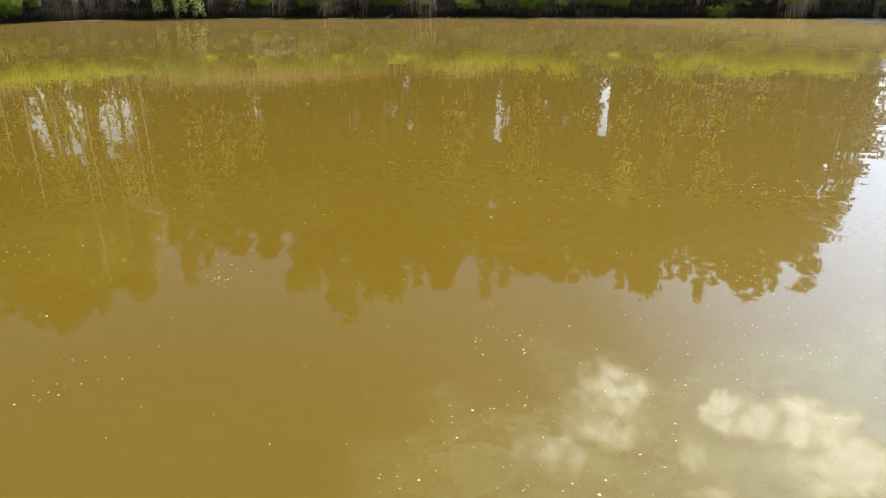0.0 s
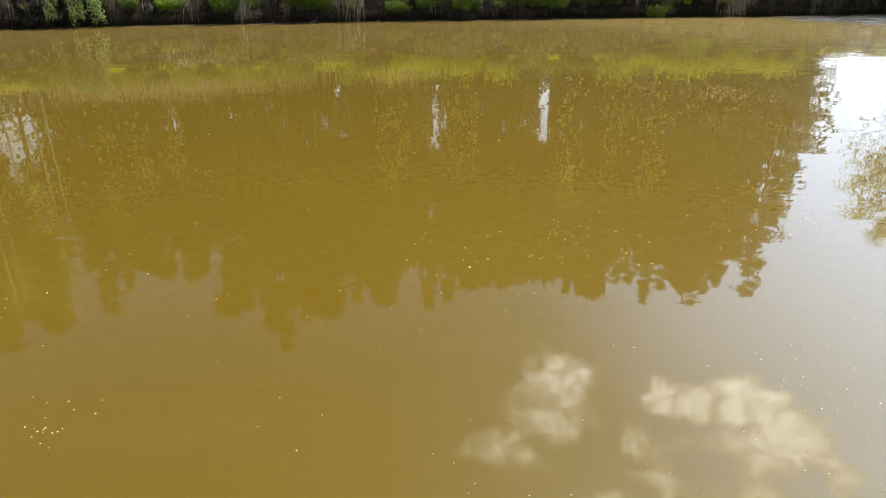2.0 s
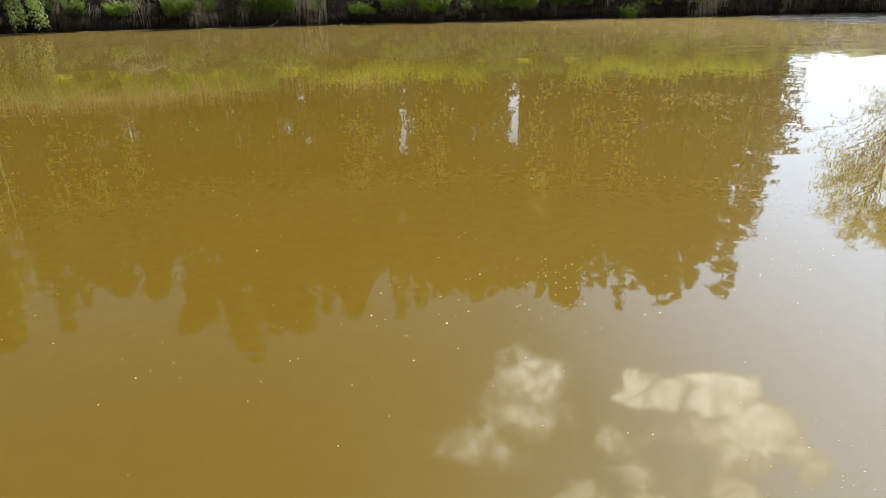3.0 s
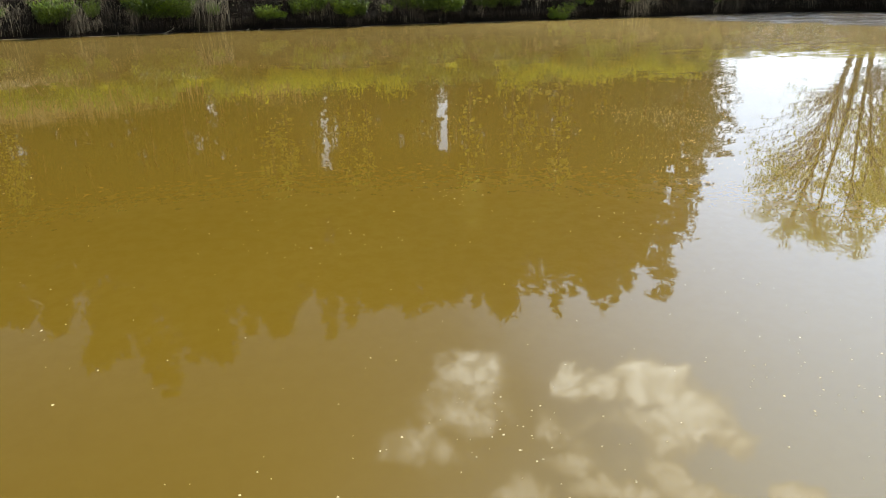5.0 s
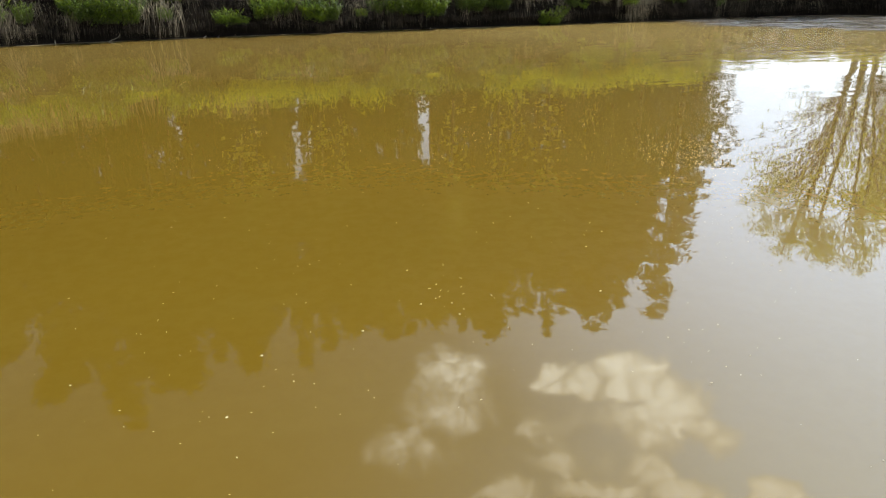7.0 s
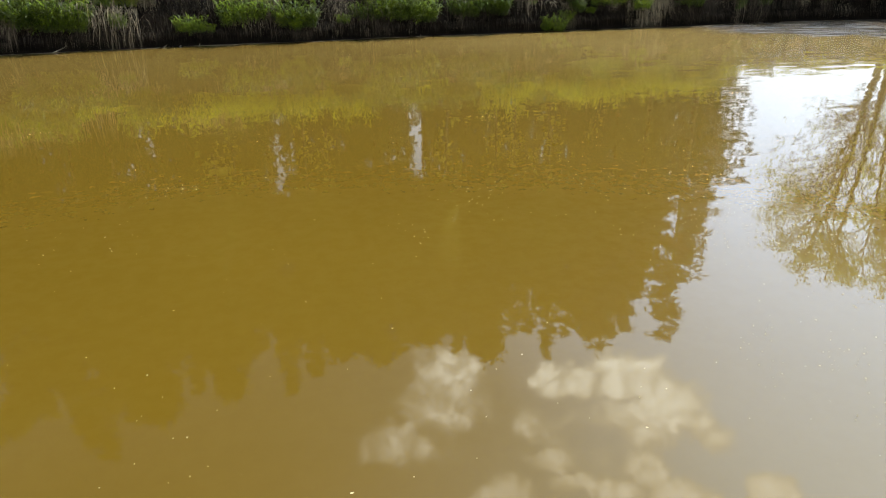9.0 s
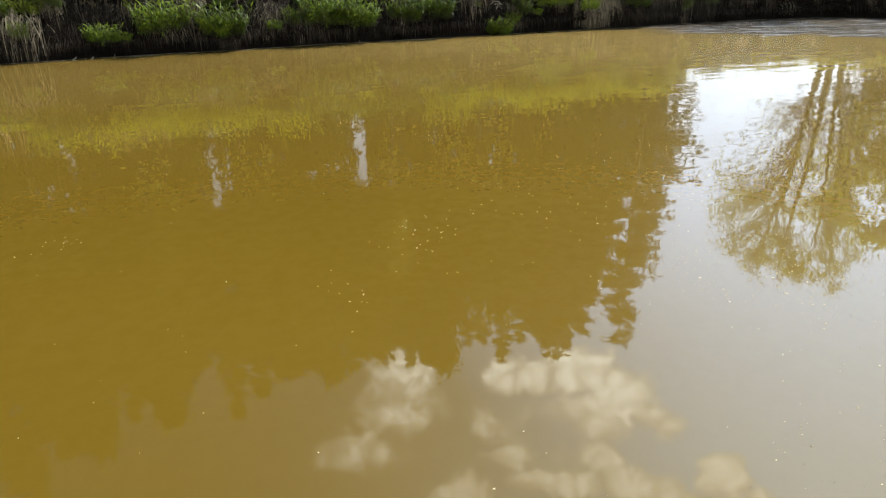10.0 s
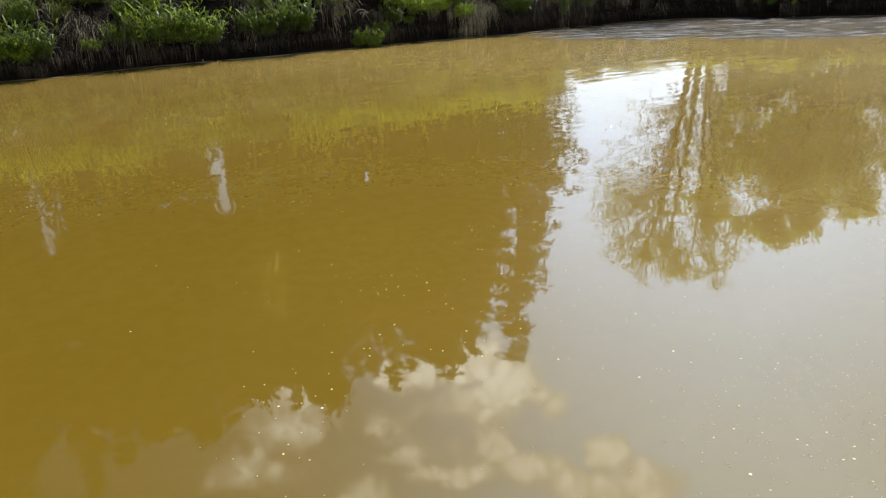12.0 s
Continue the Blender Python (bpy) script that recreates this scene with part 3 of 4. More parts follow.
# the skyline of the stand: along the bank, height above the water
SKYLINE = ((-48, 22), (-37, 22.6), (-33, 23), (-30.4, 24.0), (-27, 22.5), (-22.7, 22.6), (-20, 21), (-17.9, 20), (-16, 17.2), (-11.6, 16.8), (-10, 19.2), (-8, 22.2), (-6.7, 23.9), (-5, 21.5), (-3.4, 19.2), (-0.6, 20.7),
           (1.5, 17.8), (2.8, 20.6), (4, 19.8), (6.5, 18.3), (9, 19.8), (11.3, 18.2), (13.4, 20.3), (15, 19.0), (17, 19.8), (19.2, 20.9), (20.5, 18.8), (22, 20.2), (25.4, 21.0))


def skyline(x):
    return float(np.interp(x, [p[0] for p in SKYLINE], [p[1] for p in SKYLINE]))


def build_trees():
    rnd = random.Random(5)
    spruces = [tree("spruce_tree", spruce_meshes(11 + 7 * i, 20.0, sp, low), pose(-56 - 7 * i, 52 + 3 * i, 2.4), 0,
                    "tall dark green spruce with a pointed crown", "trees behind the bank") for i, (sp, low) in enumerate(((4.6, 0.36), (3.9, 0.33), (4.3, 0.40)))]
    shaggy = tree("spruce_tree", spruce_meshes(95, 16.0, 4.0, 0.06, 0.5), pose(23.3, 40.6, far_ground(23.3, 40.6) - 0.1), 0,
                  "shaggy spruce with layered boughs at the end of the stand", "trees behind the bank")
    plant_tree(shaggy, 21.3, 44.2, 18.4, 200, 0.9)
    plant_tree(shaggy, 21.6, 41.8, 15.4, 140, 0.9)
    plant_tree(shaggy, 24.7, 41.4, 11.5, 250, 0.8)
    broad = [tree("broadleaf_tree", broadleaf_meshes(51 + 7 * i, 19.0, sp, bare), pose(-58 - 9 * i, 45 + 3 * i, 2.4), 0,
                  "tall deciduous tree in fresh leaf, darkened in colour to look backlit", "trees behind the bank") for i, (sp, bare) in enumerate(((4.8, 0.42), (4.6, 0.36)))]
    young = tree("young_tree", broadleaf_meshes(151, 8.0, 3.0, 0.08, 1500, 0.34, CROWN, 2, 0.12, limbs=(9, 4)), pose(-52.0, 44.0, far_ground(-52.0, 44.0) - 0.1), 0,
                 "low bushy dark green tree under the stand", "trees behind the bank")
    poles = [tree("young_tree", pole_tree_meshes(171 + 5 * i, 11.0, g, n), pose(-49.0 - i, 45.0, far_ground(-49.0, 45.0) - 0.1), 0,
                  "slender young tree leafy along its whole stem", "trees behind the bank") for i, (g, n) in enumerate(((0.5, 1500), (0.42, 1250), (0.58, 1800)))]

    def seen_top(x, y, top):
        """The height at depth y that reaches the skyline drawn at 45 m."""
        return (top + 3.0) * (y - 7.0) / 38.0 - 3.0 - far_ground(x, y)

    x = -47.0
    while x < 24.4:
        y = 45.0 + rnd.uniform(-0.5, 1.3)
        if not -27.5 < x < -19.0 or rnd.random() < 0.5:
            plant_tree(rnd.choice(spruces), x, y, seen_top(x, y, skyline(x) + rnd.uniform(-1.3, 0.25)), rnd.uniform(0, 360), rnd.uniform(0.72, 0.9))
        x += rnd.uniform(0.75, 1.45)
    x = -47.0
    while x < 24.0:
        y = rnd.uniform(46.6, 48.6)
        low = min(skyline(x + d) for d in (-1.6, -0.8, 0, 0.8, 1.6))
        if not -27.5 < x < -19.0 or rnd.random() < 0.5:
            plant_tree(rnd.choice(broad), x, y, seen_top(x, y, low - rnd.uniform(0.4, 1.4)), rnd.uniform(0, 360), 0.85)
        x += rnd.uniform(1.6, 2.5)
    x = -45.0
    while x < 22.5:   # a last row that closes the stand
        low = min(skyline(x + d) for d in (-2.4, -1.2, 0, 1.2, 2.4))
        plant_tree(rnd.choice(broad), x, 50.5, seen_top(x, 50.5, low - rnd.uniform(1.5, 3.0)), rnd.uniform(0, 360), 0.9)
        x += rnd.uniform(1.8, 2.4) * (1.8 if -29 < x < -19 else 1.0)
    # undergrowth of slender trees, with gaps that let the sky through
    gaps = ((-25.9, 0.4), (-24.2, 0.35), (-22.2, 0.4), (-20.8, 0.3), (-12.3, 0.12), (-9.5, 0.04), (-2.3, 0.0), (3.5, 0.02), (10.45, 0.28), (17.1, 0.02))
    x = -46.0
    while x < 25.0:
        if min(abs(x - g) - h for g, h in gaps) > 0.25 and (not -27.5 < x < -19.5 or rnd.random() < 0.45):
            plant_tree(rnd.choice(poles), x, 45.0 + rnd.uniform(-0.35, 0.35), rnd.uniform(8.5, 12.5), rnd.uniform(0, 360), rnd.uniform(0.8, 1.05))
        x += rnd.uniform(0.22, 0.46)
    birch = tree("birch_tree", pole_tree_meshes(197, 15.0, 1.1, 420, SPRING, BIRCH_BARK), pose(-26.6, 44.0, far_ground(-26.6, 44.0) - 0.1), 0,
                 "slender birch with a pale trunk and thin spring leaves", "birches before the stand")
    for x, h in ((-28.4, 14.5), (-25.1, 15.5), (-24.7, 14.0), (-23.2, 16.0), (-22.7, 14.5), (-21.5, 15.0), (-20.0, 16.5), (-19.2, 14.0)):
        plant_tree(birch, x, 44.0 + rnd.uniform(-0.4, 0.4), h, rnd.uniform(0, 360), rnd.uniform(0.8, 1.1))
    # added trees whose paler leaves stand in for sunlit blotches of foliage
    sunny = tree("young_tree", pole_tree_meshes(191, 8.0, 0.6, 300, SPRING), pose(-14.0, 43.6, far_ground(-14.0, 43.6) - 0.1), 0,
                 "slender young tree added with pale leaves for sunlit blotches in the stand", "trees behind the bank")
    for k in range(15):
        x = rnd.uniform(-30.0, 23.0)
        plant_tree(sunny, x, 43.7 + rnd.uniform(-0.5, 0.4), rnd.uniform(5.5, 11.5), rnd.uniform(0, 360), rnd.uniform(0.6, 1.2))
    for x, y, top in ((22.4, 43.6, 9.5), (24.6, 42.2, 9.5), (25.2, 42.4, 7.0), (18.0, 43.5, 8.0), (2.3, 43.7, 8.0), (-9.6, 43.5, 8.0)):
        plant_tree(young, x, y, top - far_ground(x, y), 37 * x, 0.9)
    # light spring trees with several stems, at the corner of the pond
    tree("spring_tree", airy_tree_meshes(203), pose(32.6, 38.5, far_ground(32.6, 38.5) - 0.1), 0,
         "airy many-stemmed tree with thin spring foliage", "trees at the corner")
    thick = tree("leafing_tree", broadleaf_meshes(231, 13.0, 5.0, 0.12, 13000, 0.24, SPRING, 2, 0.14), pose(44.0, 38.6, far_ground(44.0, 38.6) - 0.1), 60,
                 "bushy young-leaved tree on the bank", "trees at the corner")
    for x, y, top in ((40.2, 39.4, 13.6), (41.2, 36.4, 13.9), (44.5, 33.0, 9.5), (45.5, 29.0, 12.0), (49.0, 30.0, 14.0), (52.0, 24.0, 15.0), (54.0, 16.0, 15.0), (54.0, 5.0, 16.0)):
        plant_tree(thick, x, y, top - far_ground(x, y), rnd.uniform(0, 360))
    # shrubs at the foot of the stand, and hanging over the bank in the shady corner
    shrub = tree("shrub", broadleaf_meshes(301, 3.2, 1.9, 0.08, 1500, 0.24, CROWN, 4, 0.45, limbs=(5, 2)), pose(-50.0, 43.0, far_ground(-50.0, 43.0) - 0.05), 0,
                 "dense dark green shrub under the trees", "shrubs under the trees")
    x = -46.0
    while x < 24:
        y = 43.2 + rnd.uniform(-0.8, 1.6)
        plant_tree(shrub, x, y, rnd.uniform(1.8, 3.6), rnd.uniform(0, 360), 1.25)
        x += rnd.uniform(1.4, 2.4)
    for x, y in ((36.5, 39.0), (38.0, 37.5), (39.5, 35.5), (41.5, 34.0), (42.5, 32.0), (44.0, 30.0), (45.0, 27.5), (46.5, 25.0), (47.0, 22.0)):
        plant_tree(shrub, x, y, rnd.uniform(2.6, 4.5), rnd.uniform(0, 360), 1.3)
    for x, out, h in ((20.9, 1.1, 0.9), (22.3, 0.9, 0.9), (23.8, 1.0, 0.9), (25.2, 0.8, 0.9), (26.6, 0.8, 0.95), (28.2, 0.8, 0.95), (29.6, 0.8, 1.0), (31.0, 0.8, 1.0), (32.3, 0.8, 1.1), (33.6, 0.8, 1.2)):
        p = bank_point(x, out)
        copy_thing(shrub, Matrix.Translation(p - Vector((0, 0, 0.3))) @ pose(0, 0, 0, 0, 0, 70 * x) @ Matrix.Scale(h / 3.2, 4))


build_trees()


# ---- plants on the bank ----
def herb_meshes(seed, shoots, height, spread, mat):
    """Leafy shoots that lean out of the bank, with lance-shaped drooping leaves."""
    st, lf = Build(seed), Build(seed + 1)
    rnd = st.rnd
    for k in range(shoots):
        a, r = rnd.uniform(0, 6.28), math.sqrt(rnd.random())
        base = Vector((math.cos(a) * r * spread * 0.75, math.sin(a) * r * spread * 0.3, -0.1 * math.sin(a)))
        lean = Vector((math.cos(a) * r * 0.45, math.sin(a) * r * 0.3 - 0.35, 0))
        h = height * rnd.uniform(0.35, 1.2)
        path = [base + lean * h * t * t + Vector((0, 0, h * t)) for t in (0, 0.35, 0.7, 1.0)]
        st.tube([path[0], path[2], path[3]], [0.006, 0.004, 0.002], 3)
        n = rnd.randrange(7, 11)
        for j in range(n):
            t = 0.12 + 0.88 * j / (n - 1)
            i = 0 if t < 0.35 else 1 if t < 0.7 else 2
            lo, hi = (0, 0.35, 0.7)[i], (0.35, 0.7, 1.0)[i]
            p = path[i].lerp(path[i + 1], (t - lo) / (hi - lo))
            b = rnd.uniform(0, 6.28)
            d = Vector((math.cos(b) * 0.75, math.sin(b) * 0.75 - 0.25, rnd.uniform(0.4, 1.6)))
            lf.blade(p, d, rnd.uniform(0.14, 0.30), rnd.uniform(0.018, 0.036), rnd.uniform(0.7, 2.6), 3, True)
    return st.mesh("stem", STALK), lf.mesh("foliage", mat)


def tuft_meshes(seed, blades, length, mat, wide=0.3):
    """Old grass that tips over the edge and hangs down the bank."""
    b = Build(seed)
    rnd = b.rnd
    for k in range(blades):
        x = rnd.gauss(0, wide)
        base = Vector((x, rnd.uniform(-0.05, 0.12), rnd.gauss(0, 0.12) - 0.3 * x * x))
        d = Vector((rnd.gauss(0, 0.22), rnd.uniform(-0.6, -0.08), rnd.uniform(-1.3, 0.25)))
        b.blade(base, d, length * rnd.uniform(0.4, 1.15), rnd.uniform(0.005, 0.013), rnd.uniform(1.5, 4.0), 4)
    return b.mesh("blade", mat)


def curtain_meshes(seed, blades, length, mat):
    """Long dead grass that hangs straight down like a curtain."""
    b = Build(seed)
    rnd = b.rnd
    locks = [(rnd.gauss(0, 0.32), rnd.uniform(0.5, 1.0)) for k in range(9)]
    for k in range(blades):
        x, reach = rnd.choice(locks)
        x += rnd.gauss(0, 0.06)
        base = Vector((x, rnd.uniform(-0.08, 0.1), rnd.uniform(-0.35, 0.1)))
        d = Vector((rnd.gauss(0, 0.26) - 0.1 * x, rnd.uniform(-0.5, -0.1), rnd.uniform(-1.0, 0.6)))
        b.blade(base, d, length * reach * rnd.uniform(0.5, 1.1), rnd.uniform(0.008, 0.018), rnd.uniform(3.5, 7.0), 4)
    return b.mesh("blade", mat)


def plant(name, label, category, group, *parts):
    e = new(name)
    e.empty_display_size = 0.2
    for n, me in parts:
        part(n, me, e)
    return tagged(e, label, category, group)


# where herb clumps grow on the far bank: along the shore, height of the middle, size, kind
CLUMPS = ((4.0, 0.63, 1.1, 0), (7.0, 0.75, 1.15, 0), (7.9, 0.65, 1.0, 0), (9.5, 0.75, 0.8, 0), (10.4, 0.8, 1.05, 0), (12.8, 0.42, 0.85, 1), (13.3, 0.5, 0.6, 1), (14.7, 0.95, 1.1, 1), (15.4, 0.9, 0.9, 1),
          (16.3, 0.75, 0.8, 1), (18.2, 0.85, 0.9, 0), (-3.0, 0.7, 1.2, 0), (-2.3, 0.75, 1.1, 0), (2.4, 0.72, 1.05, 0), (3.8, 0.6, 0.9, 1), (-0.7, 1.3, 0.6, 2), (1.4, 0.5, 0.5, 1), (-6.0, 0.6, 0.9, 0),
          (-8.2, 0.75, 0.9, 1), (-5.6, 0.75, 0.7, 1), (0.9, 0.5, 0.6, 0), (-17.8, 0.5, 1.1, 0), (-15.5, 0.9, 0.8, 2))


def build_bank_plants():
    rnd = random.Random(17)
    herbs = []
    for i, (shoots, h, sp, mat, label) in enumerate(((120, 0.62, 0.75, HERB, "lush green herb clump leaning out of the earth bank"), (90, 0.52, 0.6, BRIGHT_HERB, "bright fresh green herb clump at the foot of the bank"),
                                                     (80, 0.6, 0.7, TUSSOCK, "yellow green grass clump on the earth bank"), (70, 0.85, 0.6, BRIGHT_HERB, "tall sunlit green herbs on the bank top"))):
        a, b = herb_meshes(400 + 9 * i, shoots, h, sp, mat)
        herbs.append(plant("herb_clump", label, "plant", "herbs on the bank", ("stem", a), ("foliage", b)))
    tufts = []
    for i, (n, ln, mat, label) in enumerate(((200, 0.8, DRY, "pale straw tuft hanging over the bank"), (180, 0.5, DRY, "short dry grass tuft on the bank"), (240, 0.75, SHADED_ROOTS, "grey brown dead grass hanging down the bank"))):
        t = new("dry_grass_tuft", tuft_meshes(500 + i, n, ln, mat, 0.2 if i == 0 else 0.32))
        tufts.append(tagged(t, label, "grass", "dry tufts on the bank"))

    curtains = []
    for i, (n, ln, mat, label) in enumerate(((190, 1.25, DRY, "long pale straw hanging down the bank like a curtain"), (210, 1.1, SHADED_ROOTS, "long grey dead grass hanging down the bank"), (230, 1.0, DEAD, "long brown dead grass hanging down the bank"))):
        curtains.append(tagged(new("hanging_grass_tuft", curtain_meshes(540 + i, n, ln, mat)), label, "grass", "hanging grass on the bank"))

    def out_at(z):
        return float(np.interp(z, (0.33, 0.52, 1.20, 1.58, 1.98), (0.0, 0.16, 1.06, 1.6, 2.4)))

    def spot(x, out, turn, s, sink=0.05, wide=1.0):
        return Matrix.Translation(bank_point(x, out) - Vector((0, 0, sink))) @ pose(0, 0, 0, 0, 0, turn) @ Matrix.Diagonal((s * wide, s * wide, s, 1))

    stems, leaves = herb_meshes(470, 120, 0.95, 1.0, GRASS)
    bush = plant("meadow_bush", "sunlit yellow green bush on top of the bank", "bush", "bushes on the bank top", ("stem", stems), ("foliage", leaves))
    bush.matrix_basis = spot(11.2, 2.4, 0, 1.1)
    for x0, x1, n, lo, hi in ((11.5, 20.5, 22, 1.3, 2.6), (-24.0, -15.0, 14, 1.5, 2.8), (0.5, 6.0, 9, 1.5, 2.6)):
        for k in range(n):
            copy_thing(bush, spot(x0 + (x1 - x0) * (k + rnd.uniform(0.1, 0.9)) / n, rnd.uniform(lo, hi), rnd.uniform(-60, 60), rnd.uniform(0.45, 0.9), 0.05, rnd.uniform(0.9, 1.4)))

    for k in range(30):   # low growth in the open corner
        copy_thing(bush, spot(22.0 + 0.5 * k + rnd.uniform(-0.2, 0.2), rnd.uniform(1.2, 2.2), rnd.uniform(-60, 60), rnd.uniform(0.28, 0.42), 0.05, rnd.uniform(1.4, 2.0)))

    used = set()
    for x, z, s, k in CLUMPS:
        m = spot(x, out_at(max(0.25, z - 0.12)), rnd.uniform(-25, 25), s)
        if k in used:
            copy_thing(herbs[k], m)
        else:
            used.add(k)
            herbs[k].matrix_basis = m
    herbs[3].matrix_basis = spot(-3.0, 2.3, 10, 1.0)

    def scatter(sources, kinds, lo, hi, step, small, large, cover=0.8, end=37.0):
        x = -24.0
        while x < end:
            if rnd.random() < cover + 1.5 * noise.noise(Vector((x * 0.45, lo * 3.0, 7.0))):
                copy_thing(sources[rnd.choice(kinds)], spot(x, rnd.uniform(lo, hi), rnd.uniform(-40, 40), rnd.uniform(small, large), 0.05, rnd.uniform(0.6, 1.05)))
            x += step * rnd.uniform(0.5, 1.5)

    scatter(herbs, (0, 0, 0, 2, 1), 0.45, 1.2, 0.85, 0.4, 0.75, 0.32)
    scatter(herbs, (0, 0, 0, 2), 1.0, 1.8, 0.7, 0.5, 1.0, 0.42)
    scatter(herbs, (0, 0, 0, 1), 0.05, 0.5, 0.95, 0.4, 0.7, 0.25)
    for k in range(22):
        copy_thing(herbs[rnd.choice((1, 3, 3))], spot(rnd.uniform(13.0, 21.5), rnd.uniform(0.95, 1.9), rnd.uniform(-40, 40), rnd.uniform(0.5, 0.85)))
    for k in range(26):
        copy_thing(herbs[rnd.choice((0, 0, 2, 3))], spot(rnd.uniform(-22.0, 12.0), rnd.uniform(1.3, 2.1), rnd.uniform(-40, 40), rnd.uniform(0.5, 0.85)))
    scatter(herbs, (0, 2, 3, 1), 2.0, 2.9, 0.7, 0.7, 1.0, 0.8, 21.0)
    scatter(herbs, (3, 3, 2, 1), 2.9, 4.2, 0.6, 0.7, 1.0, 0.8, 21.0)
    tufts[0].matrix_basis = spot(-6.9, 1.6, 0, 1.1)
    tufts[1].matrix_basis = spot(4.9, 1.2, 0, 1.0)
    tufts[2].matrix_basis = spot(5.6, 0.8, 0, 1.2)
    for x, out, s in ((5.4, 0.95, 1.1), (5.1, 1.3, 1.2), (-6.0, 1.3, 1.3), (16.4, 0.3, 0.8), (16.9, 0.4, 0.8), (11.8, 1.1, 1.3), (-16.2, 0.6, 1.1), (-15.0, 0.5, 1.1)):
        copy_thing(tufts[rnd.choice((0, 2))], spot(x, out, rnd.uniform(-20, 20), s))
    curtains[0].matrix_basis = spot(-1.3, 0.85, 0, 1.0, -0.1)
    curtains[1].matrix_basis = spot(1.3, 1.0, 0, 1.0, -0.1)
    for x, out, s, k in ((-0.8, 0.75, 0.95, 0), (-1.9, 0.9, 0.8, 0), (-0.2, 1.2, 0.8, 0), (-7.6, 1.5, 1.1, 0), (-6.6, 1.4, 1.0, 0), (-5.6, 1.4, 1.1, 0), (3.2, 1.3, 0.9, 0), (3.9, 1.6, 0.8, 0), (-13.5, 1.0, 1.1, 1), (-14.3, 1.1, 1.0, 1),
                         (-4.8, 1.2, 1.0, 1), (0.6, 0.9, 1.0, 1), (2.2, 1.1, 1.0, 1), (5.8, 0.8, 1.0, 1), (6.3, 1.0, 1.1, 1), (9.6, 0.9, 1.0, 1), (11.5, 1.1, 1.1, 1), (16.8, 0.6, 0.7, 0), (17.3, 0.5, 0.6, 0), (18.2, 0.7, 0.9, 1)):
        copy_thing(curtains[k], spot(x, out, rnd.uniform(-15, 15), s, -0.1))
    curtains[2].matrix_basis = spot(2.6, 0.9, 0, 1.0, -0.1)
    scatter(curtains, (1, 1, 2, 2), 0.1, 0.6, 0.6, 0.35, 0.7, 0.4)
    scatter(curtains, (1, 2, 2, 0), 0.6, 1.2, 0.45, 0.7, 1.1)
    scatter(curtains, (1, 2, 2, 0), 1.2, 2.0, 0.6, 0.7, 1.1)
    scatter(tufts, (2, 2, 2, 1), 0.25, 0.7, 0.8, 0.5, 0.9)
    scatter(tufts, (2, 2, 1, 0), 0.7, 1.4, 0.8, 0.6, 1.1)
    scatter(tufts, (0, 1, 2), 1.4, 2.6, 0.8, 0.7, 1.2)


def build_bank_cover():
    rnd = random.Random(23)
    roots, turf = Build(601), Build(602)
    for k in range(36000):
        x = rnd.uniform(-22, 36)
        out = rnd.uniform(0.03, 2.2)
        if rnd.random() > 0.45 + 1.6 * noise.noise(Vector((x * 0.9, out * 0.8, 2.0))):
            continue
        if k % 3 == 0:   # threads over the hollow foot
            p = bank_point(x, rnd.uniform(0.01, 0.15))
            roots.blade(p, Vector((rnd.gauss(0, 0.12), -0.5, -0.3)), rnd.uniform(0.1, 0.36), rnd.uniform(0.006, 0.016), 6.0, 3)
            continue
        p = bank_point(x, out)
        roots.blade(p + Vector((0, 0, 0.02)), Vector((rnd.gauss(0, 0.35), -1, rnd.uniform(-0.2, 0.9))), rnd.uniform(0.14, 0.5), rnd.uniform(0.007, 0.016), rnd.uniform(1.5, 3.5), 3)
    tagged(new("hanging_roots", roots.mesh("hanging_roots", SHADED_ROOTS)), "grey brown roots and old grass, toned dark for the shade on the bank face", "roots", kind="stuff")
    for k in range(32000):
        x = rnd.uniform(-46, 38)
        out = 2.4 + 7.5 * rnd.random() ** 1.3
        p = bank_point(max(-22.0, x), out) if x > -22 else ground_at(math.radians(rnd.uniform(122, 152)), out)
        turf.blade(p, Vector((rnd.gauss(0, 0.3), rnd.gauss(-0.1, 0.3), 1)), rnd.uniform(0.12, 0.32), rnd.uniform(0.025, 0.05), rnd.uniform(0.2, 1.2), 3)
    reeds = Build(603)
    for x0, x1, out0, n in ((-12.5, -3.0, 3.2, 3400), (-21.0, -17.0, 3.0, 1600), (0.0, 2.5, 3.4, 400)):
        for k in range(n):
            p = bank_point(rnd.gauss((x0 + x1) / 2, (x1 - x0) / 3.4), out0 + rnd.uniform(0.0, 3.2))
            reeds.blade(p, Vector((rnd.gauss(0, 0.12), rnd.gauss(0, 0.12), 1)), rnd.uniform(0.8, 1.6), rnd.uniform(0.012, 0.028), rnd.uniform(0.0, 0.6), 3)
    tagged(new("dry_reeds", reeds.mesh("dry_reeds", REED)), "last year's dry brown reeds above the bank", "reeds", kind="stuff")
    tagged(new("meadow_grass", turf.mesh("meadow_grass", GRASS)), "sunlit yellow green meadow grass above the bank", "grass", kind="stuff")


build_bank_plants()
build_bank_cover()


